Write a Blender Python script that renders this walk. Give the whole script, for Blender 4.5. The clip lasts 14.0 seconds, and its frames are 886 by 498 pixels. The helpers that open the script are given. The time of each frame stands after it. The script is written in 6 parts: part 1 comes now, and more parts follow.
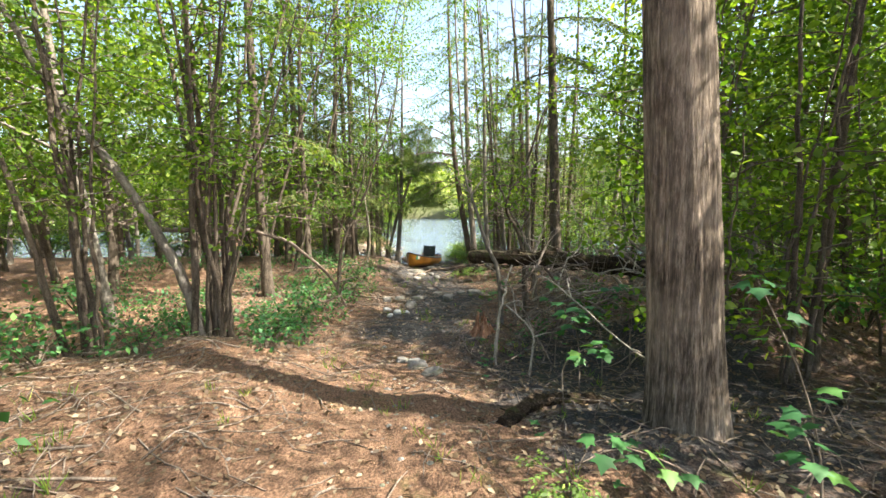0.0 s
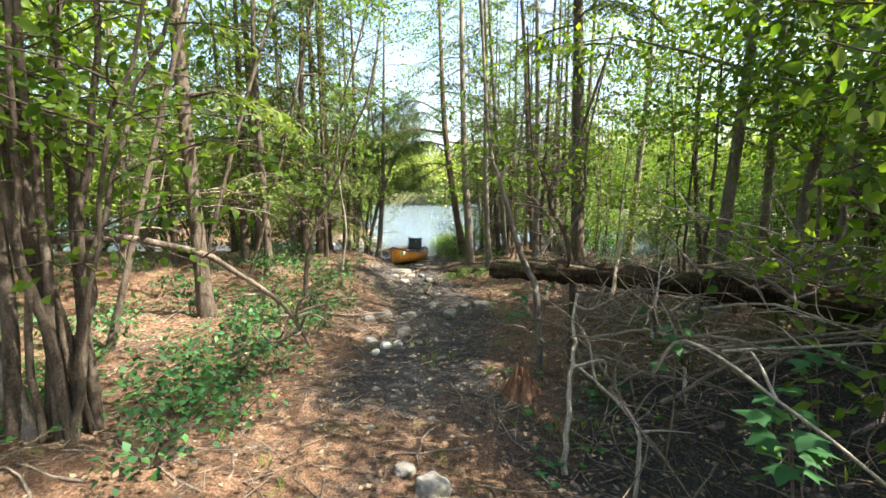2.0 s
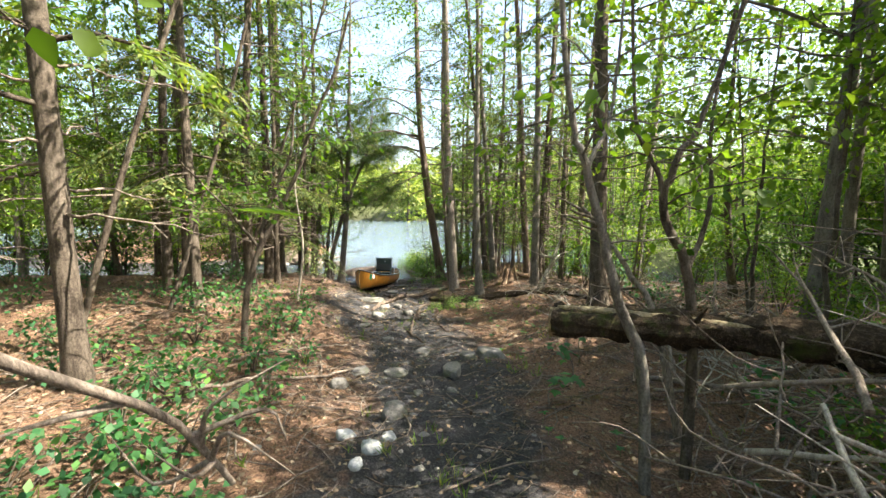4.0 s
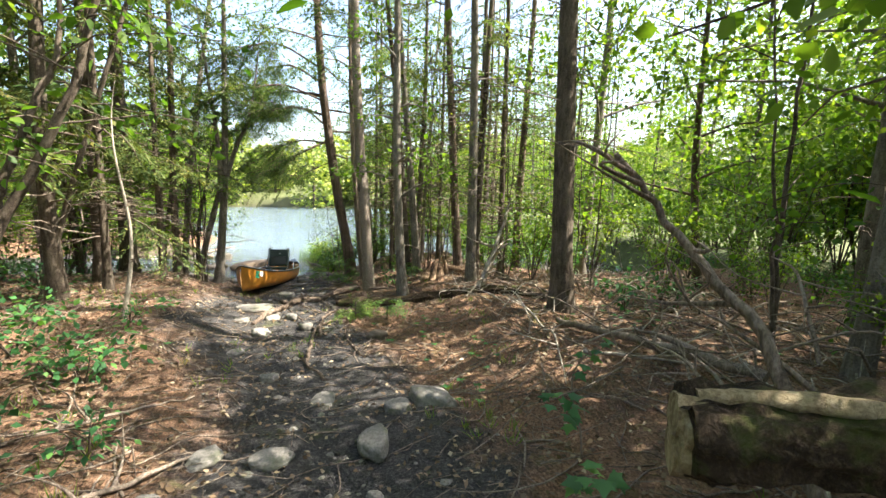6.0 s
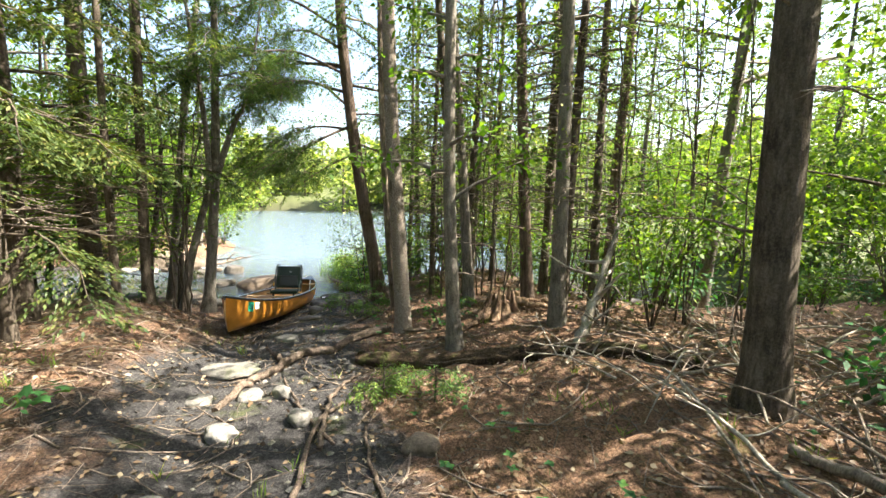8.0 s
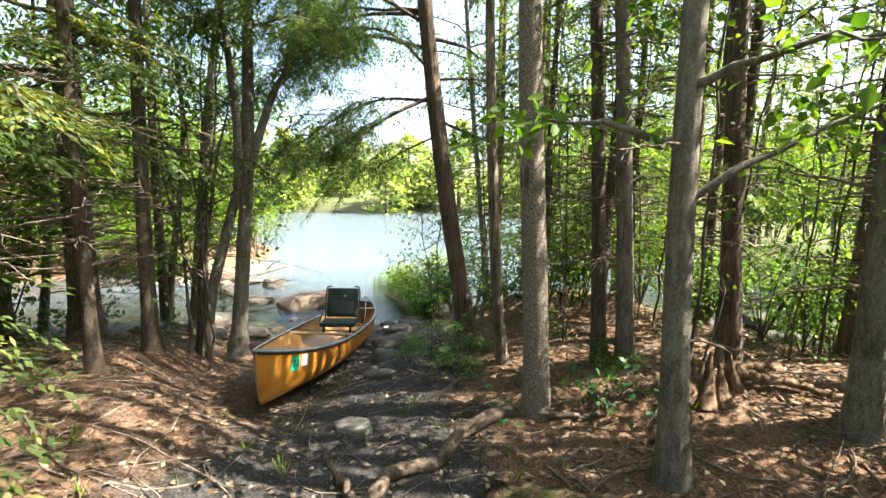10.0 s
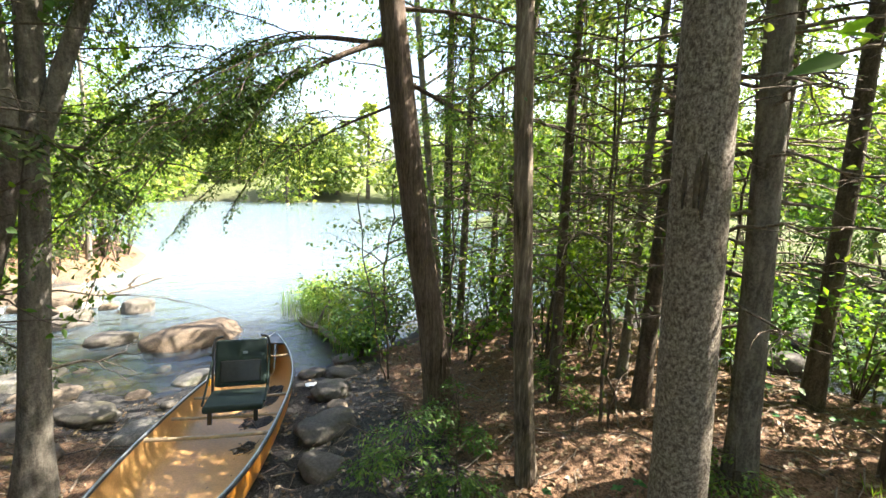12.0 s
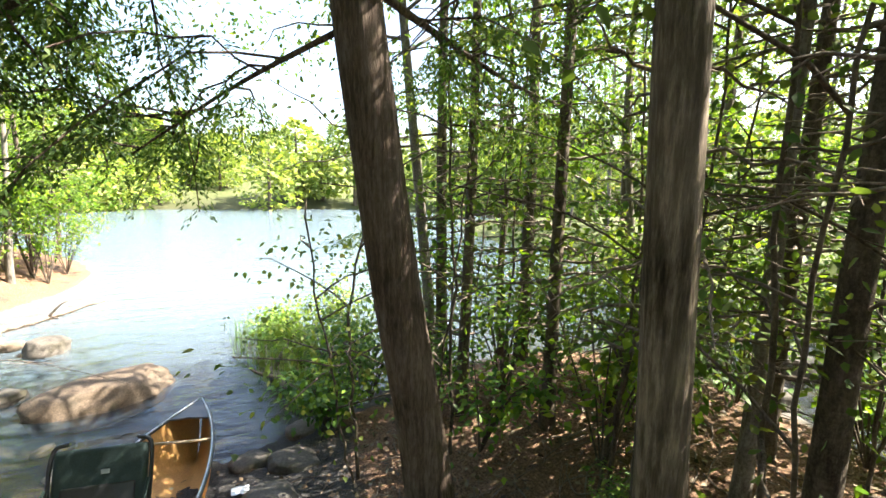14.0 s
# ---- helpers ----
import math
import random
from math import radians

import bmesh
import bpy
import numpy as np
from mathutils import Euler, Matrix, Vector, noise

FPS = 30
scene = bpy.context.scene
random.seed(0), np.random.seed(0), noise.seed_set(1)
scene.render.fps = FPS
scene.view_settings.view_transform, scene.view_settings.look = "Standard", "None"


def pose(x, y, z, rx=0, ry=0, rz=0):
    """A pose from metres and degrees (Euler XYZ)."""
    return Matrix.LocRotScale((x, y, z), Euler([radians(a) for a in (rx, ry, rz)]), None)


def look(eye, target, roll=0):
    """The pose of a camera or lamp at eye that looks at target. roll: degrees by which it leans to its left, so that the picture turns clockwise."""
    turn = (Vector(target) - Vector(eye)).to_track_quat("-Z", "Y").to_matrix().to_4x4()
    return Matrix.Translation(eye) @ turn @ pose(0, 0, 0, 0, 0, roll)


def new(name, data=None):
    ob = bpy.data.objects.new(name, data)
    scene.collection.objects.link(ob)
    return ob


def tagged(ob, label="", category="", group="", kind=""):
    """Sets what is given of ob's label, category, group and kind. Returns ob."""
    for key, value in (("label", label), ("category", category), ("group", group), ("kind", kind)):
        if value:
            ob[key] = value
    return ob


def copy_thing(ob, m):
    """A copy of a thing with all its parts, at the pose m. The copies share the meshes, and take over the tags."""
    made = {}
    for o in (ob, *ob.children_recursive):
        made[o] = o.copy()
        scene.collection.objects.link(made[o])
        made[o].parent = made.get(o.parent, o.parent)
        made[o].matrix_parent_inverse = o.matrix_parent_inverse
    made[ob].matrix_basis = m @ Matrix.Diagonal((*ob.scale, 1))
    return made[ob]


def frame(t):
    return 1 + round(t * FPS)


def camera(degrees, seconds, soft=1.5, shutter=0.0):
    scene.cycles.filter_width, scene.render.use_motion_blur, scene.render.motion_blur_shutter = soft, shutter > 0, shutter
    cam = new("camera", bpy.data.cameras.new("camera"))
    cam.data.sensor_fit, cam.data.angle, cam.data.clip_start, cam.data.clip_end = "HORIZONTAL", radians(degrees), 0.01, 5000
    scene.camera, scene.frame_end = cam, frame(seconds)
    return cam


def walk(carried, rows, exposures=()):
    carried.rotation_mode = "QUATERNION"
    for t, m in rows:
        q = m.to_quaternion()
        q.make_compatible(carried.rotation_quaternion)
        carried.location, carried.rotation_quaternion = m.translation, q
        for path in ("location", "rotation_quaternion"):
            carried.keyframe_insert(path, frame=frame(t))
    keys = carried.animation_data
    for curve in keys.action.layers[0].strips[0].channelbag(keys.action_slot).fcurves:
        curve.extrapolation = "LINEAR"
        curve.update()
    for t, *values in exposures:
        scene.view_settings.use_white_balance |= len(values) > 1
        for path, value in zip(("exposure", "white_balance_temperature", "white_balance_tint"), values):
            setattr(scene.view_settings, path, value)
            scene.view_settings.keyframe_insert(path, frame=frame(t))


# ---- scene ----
cam = camera(89.0, 14.0)
PATH = [
    (0, (0.02, 0.012, 3.146), (0.024, 1.997, 2.896), -0.6),
    (0.5, (-0.095, 0.615, 3.057), (-0.001, 2.594, 2.781), -0.5),
    (1, (-0.151, 1.183, 3.008), (0.034, 3.153, 2.718), -0.2),
    (1.5, (-0.222, 1.711, 3.032), (-0.075, 3.682, 2.727), -0.1),
    (2, (-0.336, 2.303, 3.127), (-0.232, 4.275, 2.811), -0.1),
    (2.5, (-0.456, 2.843, 3.123), (-0.375, 4.82, 2.834), -0.1),
    (2.7, (-0.523, 3.022, 3.12), (-0.45, 5.004, 2.859), 0.2),
    (4.8, (-0.714, 5.29, 2.882), (-0.209, 7.211, 2.65), 1.0),
    (5, (-0.699, 5.494, 2.885), (-0.147, 7.402, 2.655), 1.1),
    (5.5, (-0.623, 5.894, 2.848), (-0.009, 7.781, 2.604), 1.2),
    (6, (-0.4, 6.496, 2.675), (0.27, 8.359, 2.39), 1.5),
    (6.5, (-0.237, 7.072, 2.668), (0.503, 8.903, 2.352), 1.6),
    (7, (-0.096, 7.612, 2.626), (0.601, 9.463, 2.326), 1.5),
    (7.5, (0.013, 8.348, 2.645), (0.631, 10.23, 2.368), 1.4),
    (8, (-0.002, 9.024, 2.58), (0.543, 10.929, 2.307), 1.3),
    (8.5, (-0.04, 9.688, 2.523), (0.393, 11.615, 2.207), 1.1),
    (9, (-0.146, 10.267, 2.479), (0.248, 12.204, 2.175), 0.9),
    (9.2, (-0.175, 10.485, 2.456), (0.205, 12.428, 2.174), 1.0),
    (11.3, (-0.548, 12.876, 2.544), (0.0, 14.781, 2.281), 1.9),
    (11.5, (-0.503, 13.054, 2.536), (0.121, 14.934, 2.263), 1.9),
    (12, (-0.402, 13.587, 2.566), (0.389, 15.396, 2.25), 2.0),
    (12.5, (-0.261, 13.879, 2.553), (0.631, 15.642, 2.242), 2.1),
    (13, (0.033, 14.322, 2.542), (0.936, 16.074, 2.204), 2.0),
    (13.5, (0.237, 14.759, 2.555), (1.12, 16.513, 2.172), 1.4),
    (14, (0.233, 15.12, 2.502), (1.061, 16.917, 2.208), 1.4),
]
walk(cam, [(t, look(eye, aim, roll)) for t, eye, aim, roll in PATH], [(0, 2.48), (6, 2.63), (9.2, 2.75), (11.5, 3.0), (14, 2.95)])

# ---- light ----
SUN_AZ, SUN_EL = 106.0, 52.0  # degrees clockwise from +y, and above the horizon
to_sun = Vector((math.sin(radians(SUN_AZ)) * math.cos(radians(SUN_EL)), math.cos(radians(SUN_AZ)) * math.cos(radians(SUN_EL)), math.sin(radians(SUN_EL))))
world = bpy.data.worlds.new("world")
scene.world = world
world.use_nodes = True
sky = world.node_tree.nodes.new("ShaderNodeTexSky")
sky.sky_type, sky.sun_disc = "NISHITA", False
sky.sun_elevation, sky.sun_rotation = radians(SUN_EL), radians(SUN_AZ)
sky.air_density, sky.dust_density, sky.ozone_density = 1.0, 3.5, 1.0
world.node_tree.nodes["Background"].inputs["Strength"].default_value = 0.1
world.node_tree.links.new(sky.outputs["Color"], world.node_tree.nodes["Background"].inputs["Color"])
sun = new("sun", bpy.data.lights.new("sun", "SUN"))
sun.data.energy, sun.data.angle, sun.data.color = 5.0, radians(0.5), (1.0, 0.93, 0.79)
sun.matrix_world = look(to_sun * 40, (0, 0, 0))


# ---- materials ----
def mat(name):
    m = bpy.data.materials.new(name)
    m.use_nodes = True
    nt = m.node_tree
    nt.nodes.clear()
    out = nt.nodes.new("ShaderNodeOutputMaterial")
    return m, nt, out


def node(nt, kind, **values):
    n = nt.nodes.new(kind)
    for key, value in values.items():
        n.inputs[key.replace("_", " ")].default_value = value
    return n


def ramp(nt, fac, stops):
    r = nt.nodes.new("ShaderNodeValToRGB")
    els = r.color_ramp.elements
    while len(els) < len(stops):
        els.new(0.5)
    for e, (p, c) in zip(els, stops):
        e.position, e.color = p, (*c, 1)
    nt.links.new(fac, r.inputs["Fac"])
    return r.outputs["Color"]


def mapped(nt, scale, coord="Object"):
    tc = nt.nodes.new("ShaderNodeTexCoord")
    mp = nt.nodes.new("ShaderNodeMapping")
    mp.inputs["Scale"].default_value = scale
    nt.links.new(tc.outputs[coord], mp.inputs["Vector"])
    return mp.outputs["Vector"]


def noise_tex(nt, vec, scale, detail=4.0, rough=0.6):
    n = node(nt, "ShaderNodeTexNoise", Scale=scale, Detail=detail, Roughness=rough)
    nt.links.new(vec, n.inputs["Vector"])
    return n.outputs["Fac"]


def mixed(nt, fac, a, b, blend="MIX"):
    m = nt.nodes.new("ShaderNodeMix")
    m.data_type, m.blend_type = "RGBA", blend
    for value, slot in ((fac, 0), (a, 6), (b, 7)):
        if isinstance(value, (int, float)):
            m.inputs[slot].default_value = value
        elif isinstance(value, tuple):
            m.inputs[slot].default_value = (*value, 1)
        else:
            nt.links.new(value, m.inputs[slot])
    return m.outputs[2]


def surface(nt, out, color, rough=0.8, bump=None, strength=0.5, dist=0.01, metal=0.0, spec=0.5):
    b = node(nt, "ShaderNodeBsdfPrincipled", Roughness=rough, Metallic=metal)
    b.inputs["Specular IOR Level"].default_value = spec
    if isinstance(color, tuple):
        b.inputs["Base Color"].default_value = (*color, 1)
    else:
        nt.links.new(color, b.inputs["Base Color"])
    if bump is not None:
        bm = node(nt, "ShaderNodeBump", Strength=strength, Distance=dist)
        nt.links.new(bump, bm.inputs["Height"])
        nt.links.new(bm.outputs["Normal"], b.inputs["Normal"])
    nt.links.new(b.outputs[0], out.inputs["Surface"])
    return b


def bark_mat(name, dark, mid, light, stretch=0.12, scale=28.0, bump=0.9, moss=0.0):
    m, nt, out = mat(name)
    v = mapped(nt, (1, 1, stretch))
    strips = noise_tex(nt, v, scale, 5, 0.7)
    flakes = noise_tex(nt, mapped(nt, (1, 1, min(1, stretch * 3.5))), scale * 2.3, 6, 0.75)
    both = nt.nodes.new("ShaderNodeMath")
    both.operation = "MULTIPLY_ADD"
    both.inputs[1].default_value = 0.5
    half = nt.nodes.new("ShaderNodeMath")
    half.operation = "MULTIPLY"
    half.inputs[1].default_value = 0.5
    nt.links.new(flakes, half.inputs[0])
    nt.links.new(strips, both.inputs[0])
    nt.links.new(half.outputs[0], both.inputs[2])
    fine = both.outputs[0]
    broad = noise_tex(nt, mapped(nt, (1, 1, 1)), 2.3, 3, 0.6)
    c = ramp(nt, fine, [(0.42, dark), (0.5, mid), (0.6, light)])
    c = mixed(nt, 0.35, c, ramp(nt, broad, [(0.35, dark), (0.65, light)]))
    if moss:
        patch = noise_tex(nt, mapped(nt, (1, 1, 1)), 5.0, 5, 0.65)
        f = ramp(nt, patch, [(0.62 - moss, (0, 0, 0)), (0.78 - moss, (1, 1, 1))])
        c = mixed(nt, f, c, (0.07, 0.09, 0.02))
    surface(nt, out, c, 0.9, fine, bump, 0.035, spec=0.15)
    return m


def fir_bark(name):
    m, nt, out = mat(name)
    v = mapped(nt, (1, 1, 0.8))
    fine = noise_tex(nt, v, 85, 6, 0.8)
    spots = noise_tex(nt, mapped(nt, (1, 1, 2.2)), 34, 4, 0.6)
    c = ramp(nt, fine, [(0.38, (0.06, 0.046, 0.036)), (0.5, (0.19, 0.155, 0.125)), (0.62, (0.38, 0.33, 0.28))])
    f = ramp(nt, spots, [(0.60, (0, 0, 0)), (0.78, (0.45, 0.45, 0.45))])
    c = mixed(nt, f, c, (0.07, 0.048, 0.034))
    lich = noise_tex(nt, mapped(nt, (1, 1, 1)), 22, 5, 0.75)
    c = mixed(nt, ramp(nt, lich, [(0.58, (0, 0, 0)), (0.78, (0.4, 0.4, 0.4))]), c, (0.27, 0.25, 0.2))
    surface(nt, out, c, 0.9, fine, 0.8, 0.012, spec=0.2)
    return m


def leaf_mat(name, dark, light, trans=0.45, yellow=(0.2, 0.3, 0.03)):
    m, nt, out = mat(name)
    geo = nt.nodes.new("ShaderNodeNewGeometry")
    info = nt.nodes.new("ShaderNodeObjectInfo")
    c = ramp(nt, geo.outputs["Random Per Island"], [(0.0, dark), (0.75, light), (1.0, yellow)])
    tint = ramp(nt, info.outputs["Random"], [(0.0, (0.75, 0.85, 0.8)), (1.0, (1.15, 1.05, 0.8))])
    c = mixed(nt, 1.0, c, tint, "MULTIPLY")
    d = node(nt, "ShaderNodeBsdfPrincipled", Roughness=0.55)
    d.inputs["Specular IOR Level"].default_value = 0.3
    nt.links.new(c, d.inputs["Base Color"])
    tr = nt.nodes.new("ShaderNodeBsdfTranslucent")
    nt.links.new(mixed(nt, 1.0, c, (1.5, 1.6, 0.55), "MULTIPLY"), tr.inputs["Color"])
    mx = node(nt, "ShaderNodeMixShader", Fac=trans)
    nt.links.new(d.outputs[0], mx.inputs[1])
    nt.links.new(tr.outputs[0], mx.inputs[2])
    nt.links.new(mx.outputs[0], out.inputs["Surface"])
    return m


def plain_mat(name, color, rough=0.6, grain=30.0, amount=0.25, metal=0.0, bump=0.15, spec=0.5):
    m, nt, out = mat(name)
    n = noise_tex(nt, mapped(nt, (1, 1, 1)), grain, 5, 0.65)
    lo = tuple(v * (1 - amount) for v in color)
    hi = tuple(min(1, v * (1 + amount)) for v in color)
    surface(nt, out, ramp(nt, n, [(0.3, lo), (0.7, hi)]), rough, n, bump, 0.005, metal, spec)
    return m


def ground_mat():
    m, nt, out = mat("forest_soil")
    v = mapped(nt, (1, 1, 1))
    fine = noise_tex(nt, v, 55, 8, 0.75)
    needles = noise_tex(nt, mapped(nt, (1, 0.25, 1)), 90, 5, 0.7)
    patch = noise_tex(nt, v, 1.7, 8, 0.75)
    litter = ramp(nt, fine, [(0.38, (0.014, 0.008, 0.006)), (0.47, (0.105, 0.058, 0.036)), (0.56, (0.26, 0.153, 0.094)), (0.67, (0.45, 0.32, 0.22))])
    litter = mixed(nt, 0.4, litter, ramp(nt, needles, [(0.38, (0.05, 0.028, 0.018)), (0.62, (0.30, 0.175, 0.105))]))
    soil = ramp(nt, fine, [(0.35, (0.010, 0.010, 0.011)), (0.5, (0.042, 0.039, 0.039)), (0.62, (0.095, 0.088, 0.083)), (0.74, (0.19, 0.17, 0.155))])
    # the mud mask also carries the hollow's painted shade
    mud_shade = nt.nodes.new("ShaderNodeAttribute")
    mud_shade.attribute_name = "mud"
    add = nt.nodes.new("ShaderNodeMath")
    add.operation = "ADD"
    nt.links.new(mud_shade.outputs["Fac"], add.inputs[0])
    nt.links.new(patch, add.inputs[1])
    fac = ramp(nt, add.outputs[0], [(0.52, (0, 0, 0)), (0.72, (1, 1, 1))])
    c = mixed(nt, fac, litter, soil)
    mossn = noise_tex(nt, v, 2.1, 6, 0.7)
    c = mixed(nt, ramp(nt, mossn, [(0.60, (0, 0, 0)), (0.72, (0.6, 0.6, 0.6))]), c, mixed(nt, fine, (0.05, 0.07, 0.015), (0.14, 0.15, 0.04)))
    for name, colors in (("green", ((0.035, 0.05, 0.015), (0.11, 0.12, 0.045))), ("bed", ((0.012, 0.012, 0.010), (0.05, 0.04, 0.025)))):
        at = nt.nodes.new("ShaderNodeAttribute")
        at.attribute_name = name
        c = mixed(nt, at.outputs["Fac"], c, mixed(nt, fine, *colors))
    surface(nt, out, c, 0.9, fine, 0.9, 0.035, spec=0.25)
    return m


def water_mat():
    m, nt, out = mat("lake_water")
    geo = nt.nodes.new("ShaderNodeNewGeometry")
    mp = nt.nodes.new("ShaderNodeMapping")
    mp.inputs["Scale"].default_value = (0.45, 1.6, 1)
    mp.inputs["Rotation"].default_value = (0, 0, radians(8))
    nt.links.new(geo.outputs["Position"], mp.inputs["Vector"])
    n1 = noise_tex(nt, mp.outputs["Vector"], 2.6, 4, 0.55)
    n2 = noise_tex(nt, mp.outputs["Vector"], 0.5, 3, 0.5)
    bump = node(nt, "ShaderNodeBump", Strength=0.8, Distance=0.12)
    nt.links.new(mixed(nt, 0.35, n1, n2), bump.inputs["Height"])
    fr = node(nt, "ShaderNodeFresnel", IOR=1.5)
    nt.links.new(bump.outputs["Normal"], fr.inputs["Normal"])
    gl = node(nt, "ShaderNodeBsdfGlossy", Roughness=0.12)
    nt.links.new(bump.outputs["Normal"], gl.inputs["Normal"])
    tp = nt.nodes.new("ShaderNodeBsdfTransparent")
    tp.inputs["Color"].default_value = (0.55, 0.50, 0.36, 1)
    # pale diffuse blue added for the sky's glare; its share grows with y
    df = nt.nodes.new("ShaderNodeBsdfDiffuse")
    df.inputs["Color"].default_value = (0.13, 0.18, 0.225, 1)
    sep = nt.nodes.new("ShaderNodeSeparateXYZ")
    nt.links.new(geo.outputs["Position"], sep.inputs[0])
    glare_share = nt.nodes.new("ShaderNodeMapRange")
    for key, value in (("From Min", 19.5), ("From Max", 26.0), ("To Max", 0.8)):
        glare_share.inputs[key].default_value = value
    nt.links.new(sep.outputs["Y"], glare_share.inputs["Value"])
    sky_glare = nt.nodes.new("ShaderNodeMixShader")
    nt.links.new(glare_share.outputs[0], sky_glare.inputs[0])
    nt.links.new(tp.outputs[0], sky_glare.inputs[1])
    nt.links.new(df.outputs[0], sky_glare.inputs[2])
    mx = nt.nodes.new("ShaderNodeMixShader")
    nt.links.new(fr.outputs[0], mx.inputs[0])
    nt.links.new(sky_glare.outputs[0], mx.inputs[1])
    nt.links.new(gl.outputs[0], mx.inputs[2])
    nt.links.new(mx.outputs[0], out.inputs["Surface"])
    return m


def rock_mat(name, dark, light, stain=(0.10, 0.11, 0.06)):
    m, nt, out = mat(name)
    v = mapped(nt, (1, 1, 1))
    fine = noise_tex(nt, v, 45, 8, 0.75)
    broad = noise_tex(nt, v, 5, 5, 0.6)
    c = ramp(nt, fine, [(0.3, dark), (0.7, light)])
    c = mixed(nt, ramp(nt, broad, [(0.5, (0, 0, 0)), (0.72, (0.8, 0.8, 0.8))]), c, stain)
    surface(nt, out, c, 0.85, fine, 0.5, 0.01, spec=0.3)
    return m


CEDAR = bark_mat("cedar_bark", (0.016, 0.011, 0.008), (0.13, 0.098, 0.074), (0.42, 0.34, 0.27), 0.045, 27, 1.0)
CEDAR_DARK = bark_mat("dark_cedar_bark", (0.035, 0.024, 0.018), (0.12, 0.085, 0.065), (0.25, 0.19, 0.155), 0.06, 36, 1.0)
FIR = fir_bark("fir_bark")
GREY_BARK = bark_mat("grey_bark", (0.06, 0.05, 0.042), (0.15, 0.13, 0.11), (0.28, 0.25, 0.21), 0.25, 30, 0.5)
DARK_BARK = bark_mat("dark_bark", (0.028, 0.021, 0.016), (0.085, 0.066, 0.05), (0.17, 0.14, 0.11), 0.25, 30, 0.5)
DEAD = bark_mat("dead_wood", (0.12, 0.10, 0.08), (0.30, 0.26, 0.21), (0.5, 0.45, 0.38), 0.1, 40, 0.5)
DEAD_DARK = bark_mat("weathered_dead_wood", (0.05, 0.038, 0.03), (0.16, 0.125, 0.10), (0.32, 0.26, 0.21), 0.1, 40, 0.5)
ROTTEN = bark_mat("rotten_wood", (0.005, 0.004, 0.003), (0.026, 0.017, 0.011), (0.12, 0.085, 0.055), 0.4, 38, 1.0, 0.07)
STUMP_RED = bark_mat("red_rotten_wood", (0.07, 0.03, 0.018), (0.26, 0.12, 0.07), (0.45, 0.27, 0.17), 0.08, 26, 1.0)
STUMP_BROWN = bark_mat("brown_rotten_wood", (0.03, 0.018, 0.011), (0.14, 0.085, 0.052), (0.36, 0.25, 0.17), 0.08, 26, 1.0)
STRAW = bark_mat("split_wood", (0.12, 0.085, 0.045), (0.3, 0.23, 0.13), (0.5, 0.41, 0.27), 0.5, 30, 0.9)
ROOT = bark_mat("root_bark", (0.03, 0.022, 0.017), (0.11, 0.08, 0.06), (0.24, 0.185, 0.145), 0.5, 26, 0.8)
LEAF = leaf_mat("maple_leaf", (0.045, 0.095, 0.014), (0.125, 0.205, 0.028), 0.52, (0.21, 0.27, 0.05))
# darker copy of the maple green, shade put into its colour
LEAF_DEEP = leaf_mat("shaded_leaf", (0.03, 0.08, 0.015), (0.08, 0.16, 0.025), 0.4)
LEAF_BLUE = leaf_mat("understory_leaf", (0.022, 0.08, 0.03), (0.05, 0.15, 0.055), 0.35, (0.10, 0.21, 0.05))
CEDAR_LEAF = leaf_mat("cedar_leaf", (0.045, 0.085, 0.03), (0.11, 0.155, 0.05), 0.47, (0.2, 0.21, 0.06))
FIR_LEAF = leaf_mat("fir_needles", (0.03, 0.058, 0.018), (0.085, 0.115, 0.035), 0.3, (0.17, 0.16, 0.06))
WILLOW = leaf_mat("willow_leaf", (0.08, 0.15, 0.03), (0.19, 0.27, 0.06), 0.4, (0.32, 0.34, 0.09))
# paler greens, with the haze over the lake put into them
FAR_LEAF = leaf_mat("hazy_far_leaf", (0.09, 0.14, 0.045), (0.21, 0.27, 0.085), 0.4, (0.32, 0.34, 0.12))
GRASS = leaf_mat("grass_blade", (0.06, 0.13, 0.02), (0.14, 0.23, 0.04), 0.4, (0.3, 0.28, 0.09))
DRY_LEAF = leaf_mat("dry_leaf", (0.04, 0.024, 0.016), (0.19, 0.125, 0.085), 0.05, (0.34, 0.27, 0.21))
SOIL = ground_mat()
WATER = water_mat()
ROCK = rock_mat("grey_rock", (0.06, 0.054, 0.048), (0.235, 0.22, 0.2))
ROCK_PALE = rock_mat("pale_rock", (0.10, 0.092, 0.085), (0.30, 0.28, 0.26))
ROCK_DARK = rock_mat("wet_dark_rock", (0.035, 0.03, 0.026), (0.13, 0.115, 0.10), (0.05, 0.045, 0.02))
ROCK_BROWN = rock_mat("brown_boulder", (0.03, 0.022, 0.016), (0.16, 0.118, 0.085), (0.06, 0.05, 0.038))
ROCK_BROKEN = rock_mat("broken_rock", (0.2, 0.2, 0.2), (0.46, 0.46, 0.45), (0.3, 0.29, 0.27))
ROCK_WARM = rock_mat("warm_rock", (0.05, 0.038, 0.028), (0.21, 0.165, 0.125), (0.04, 0.03, 0.018))


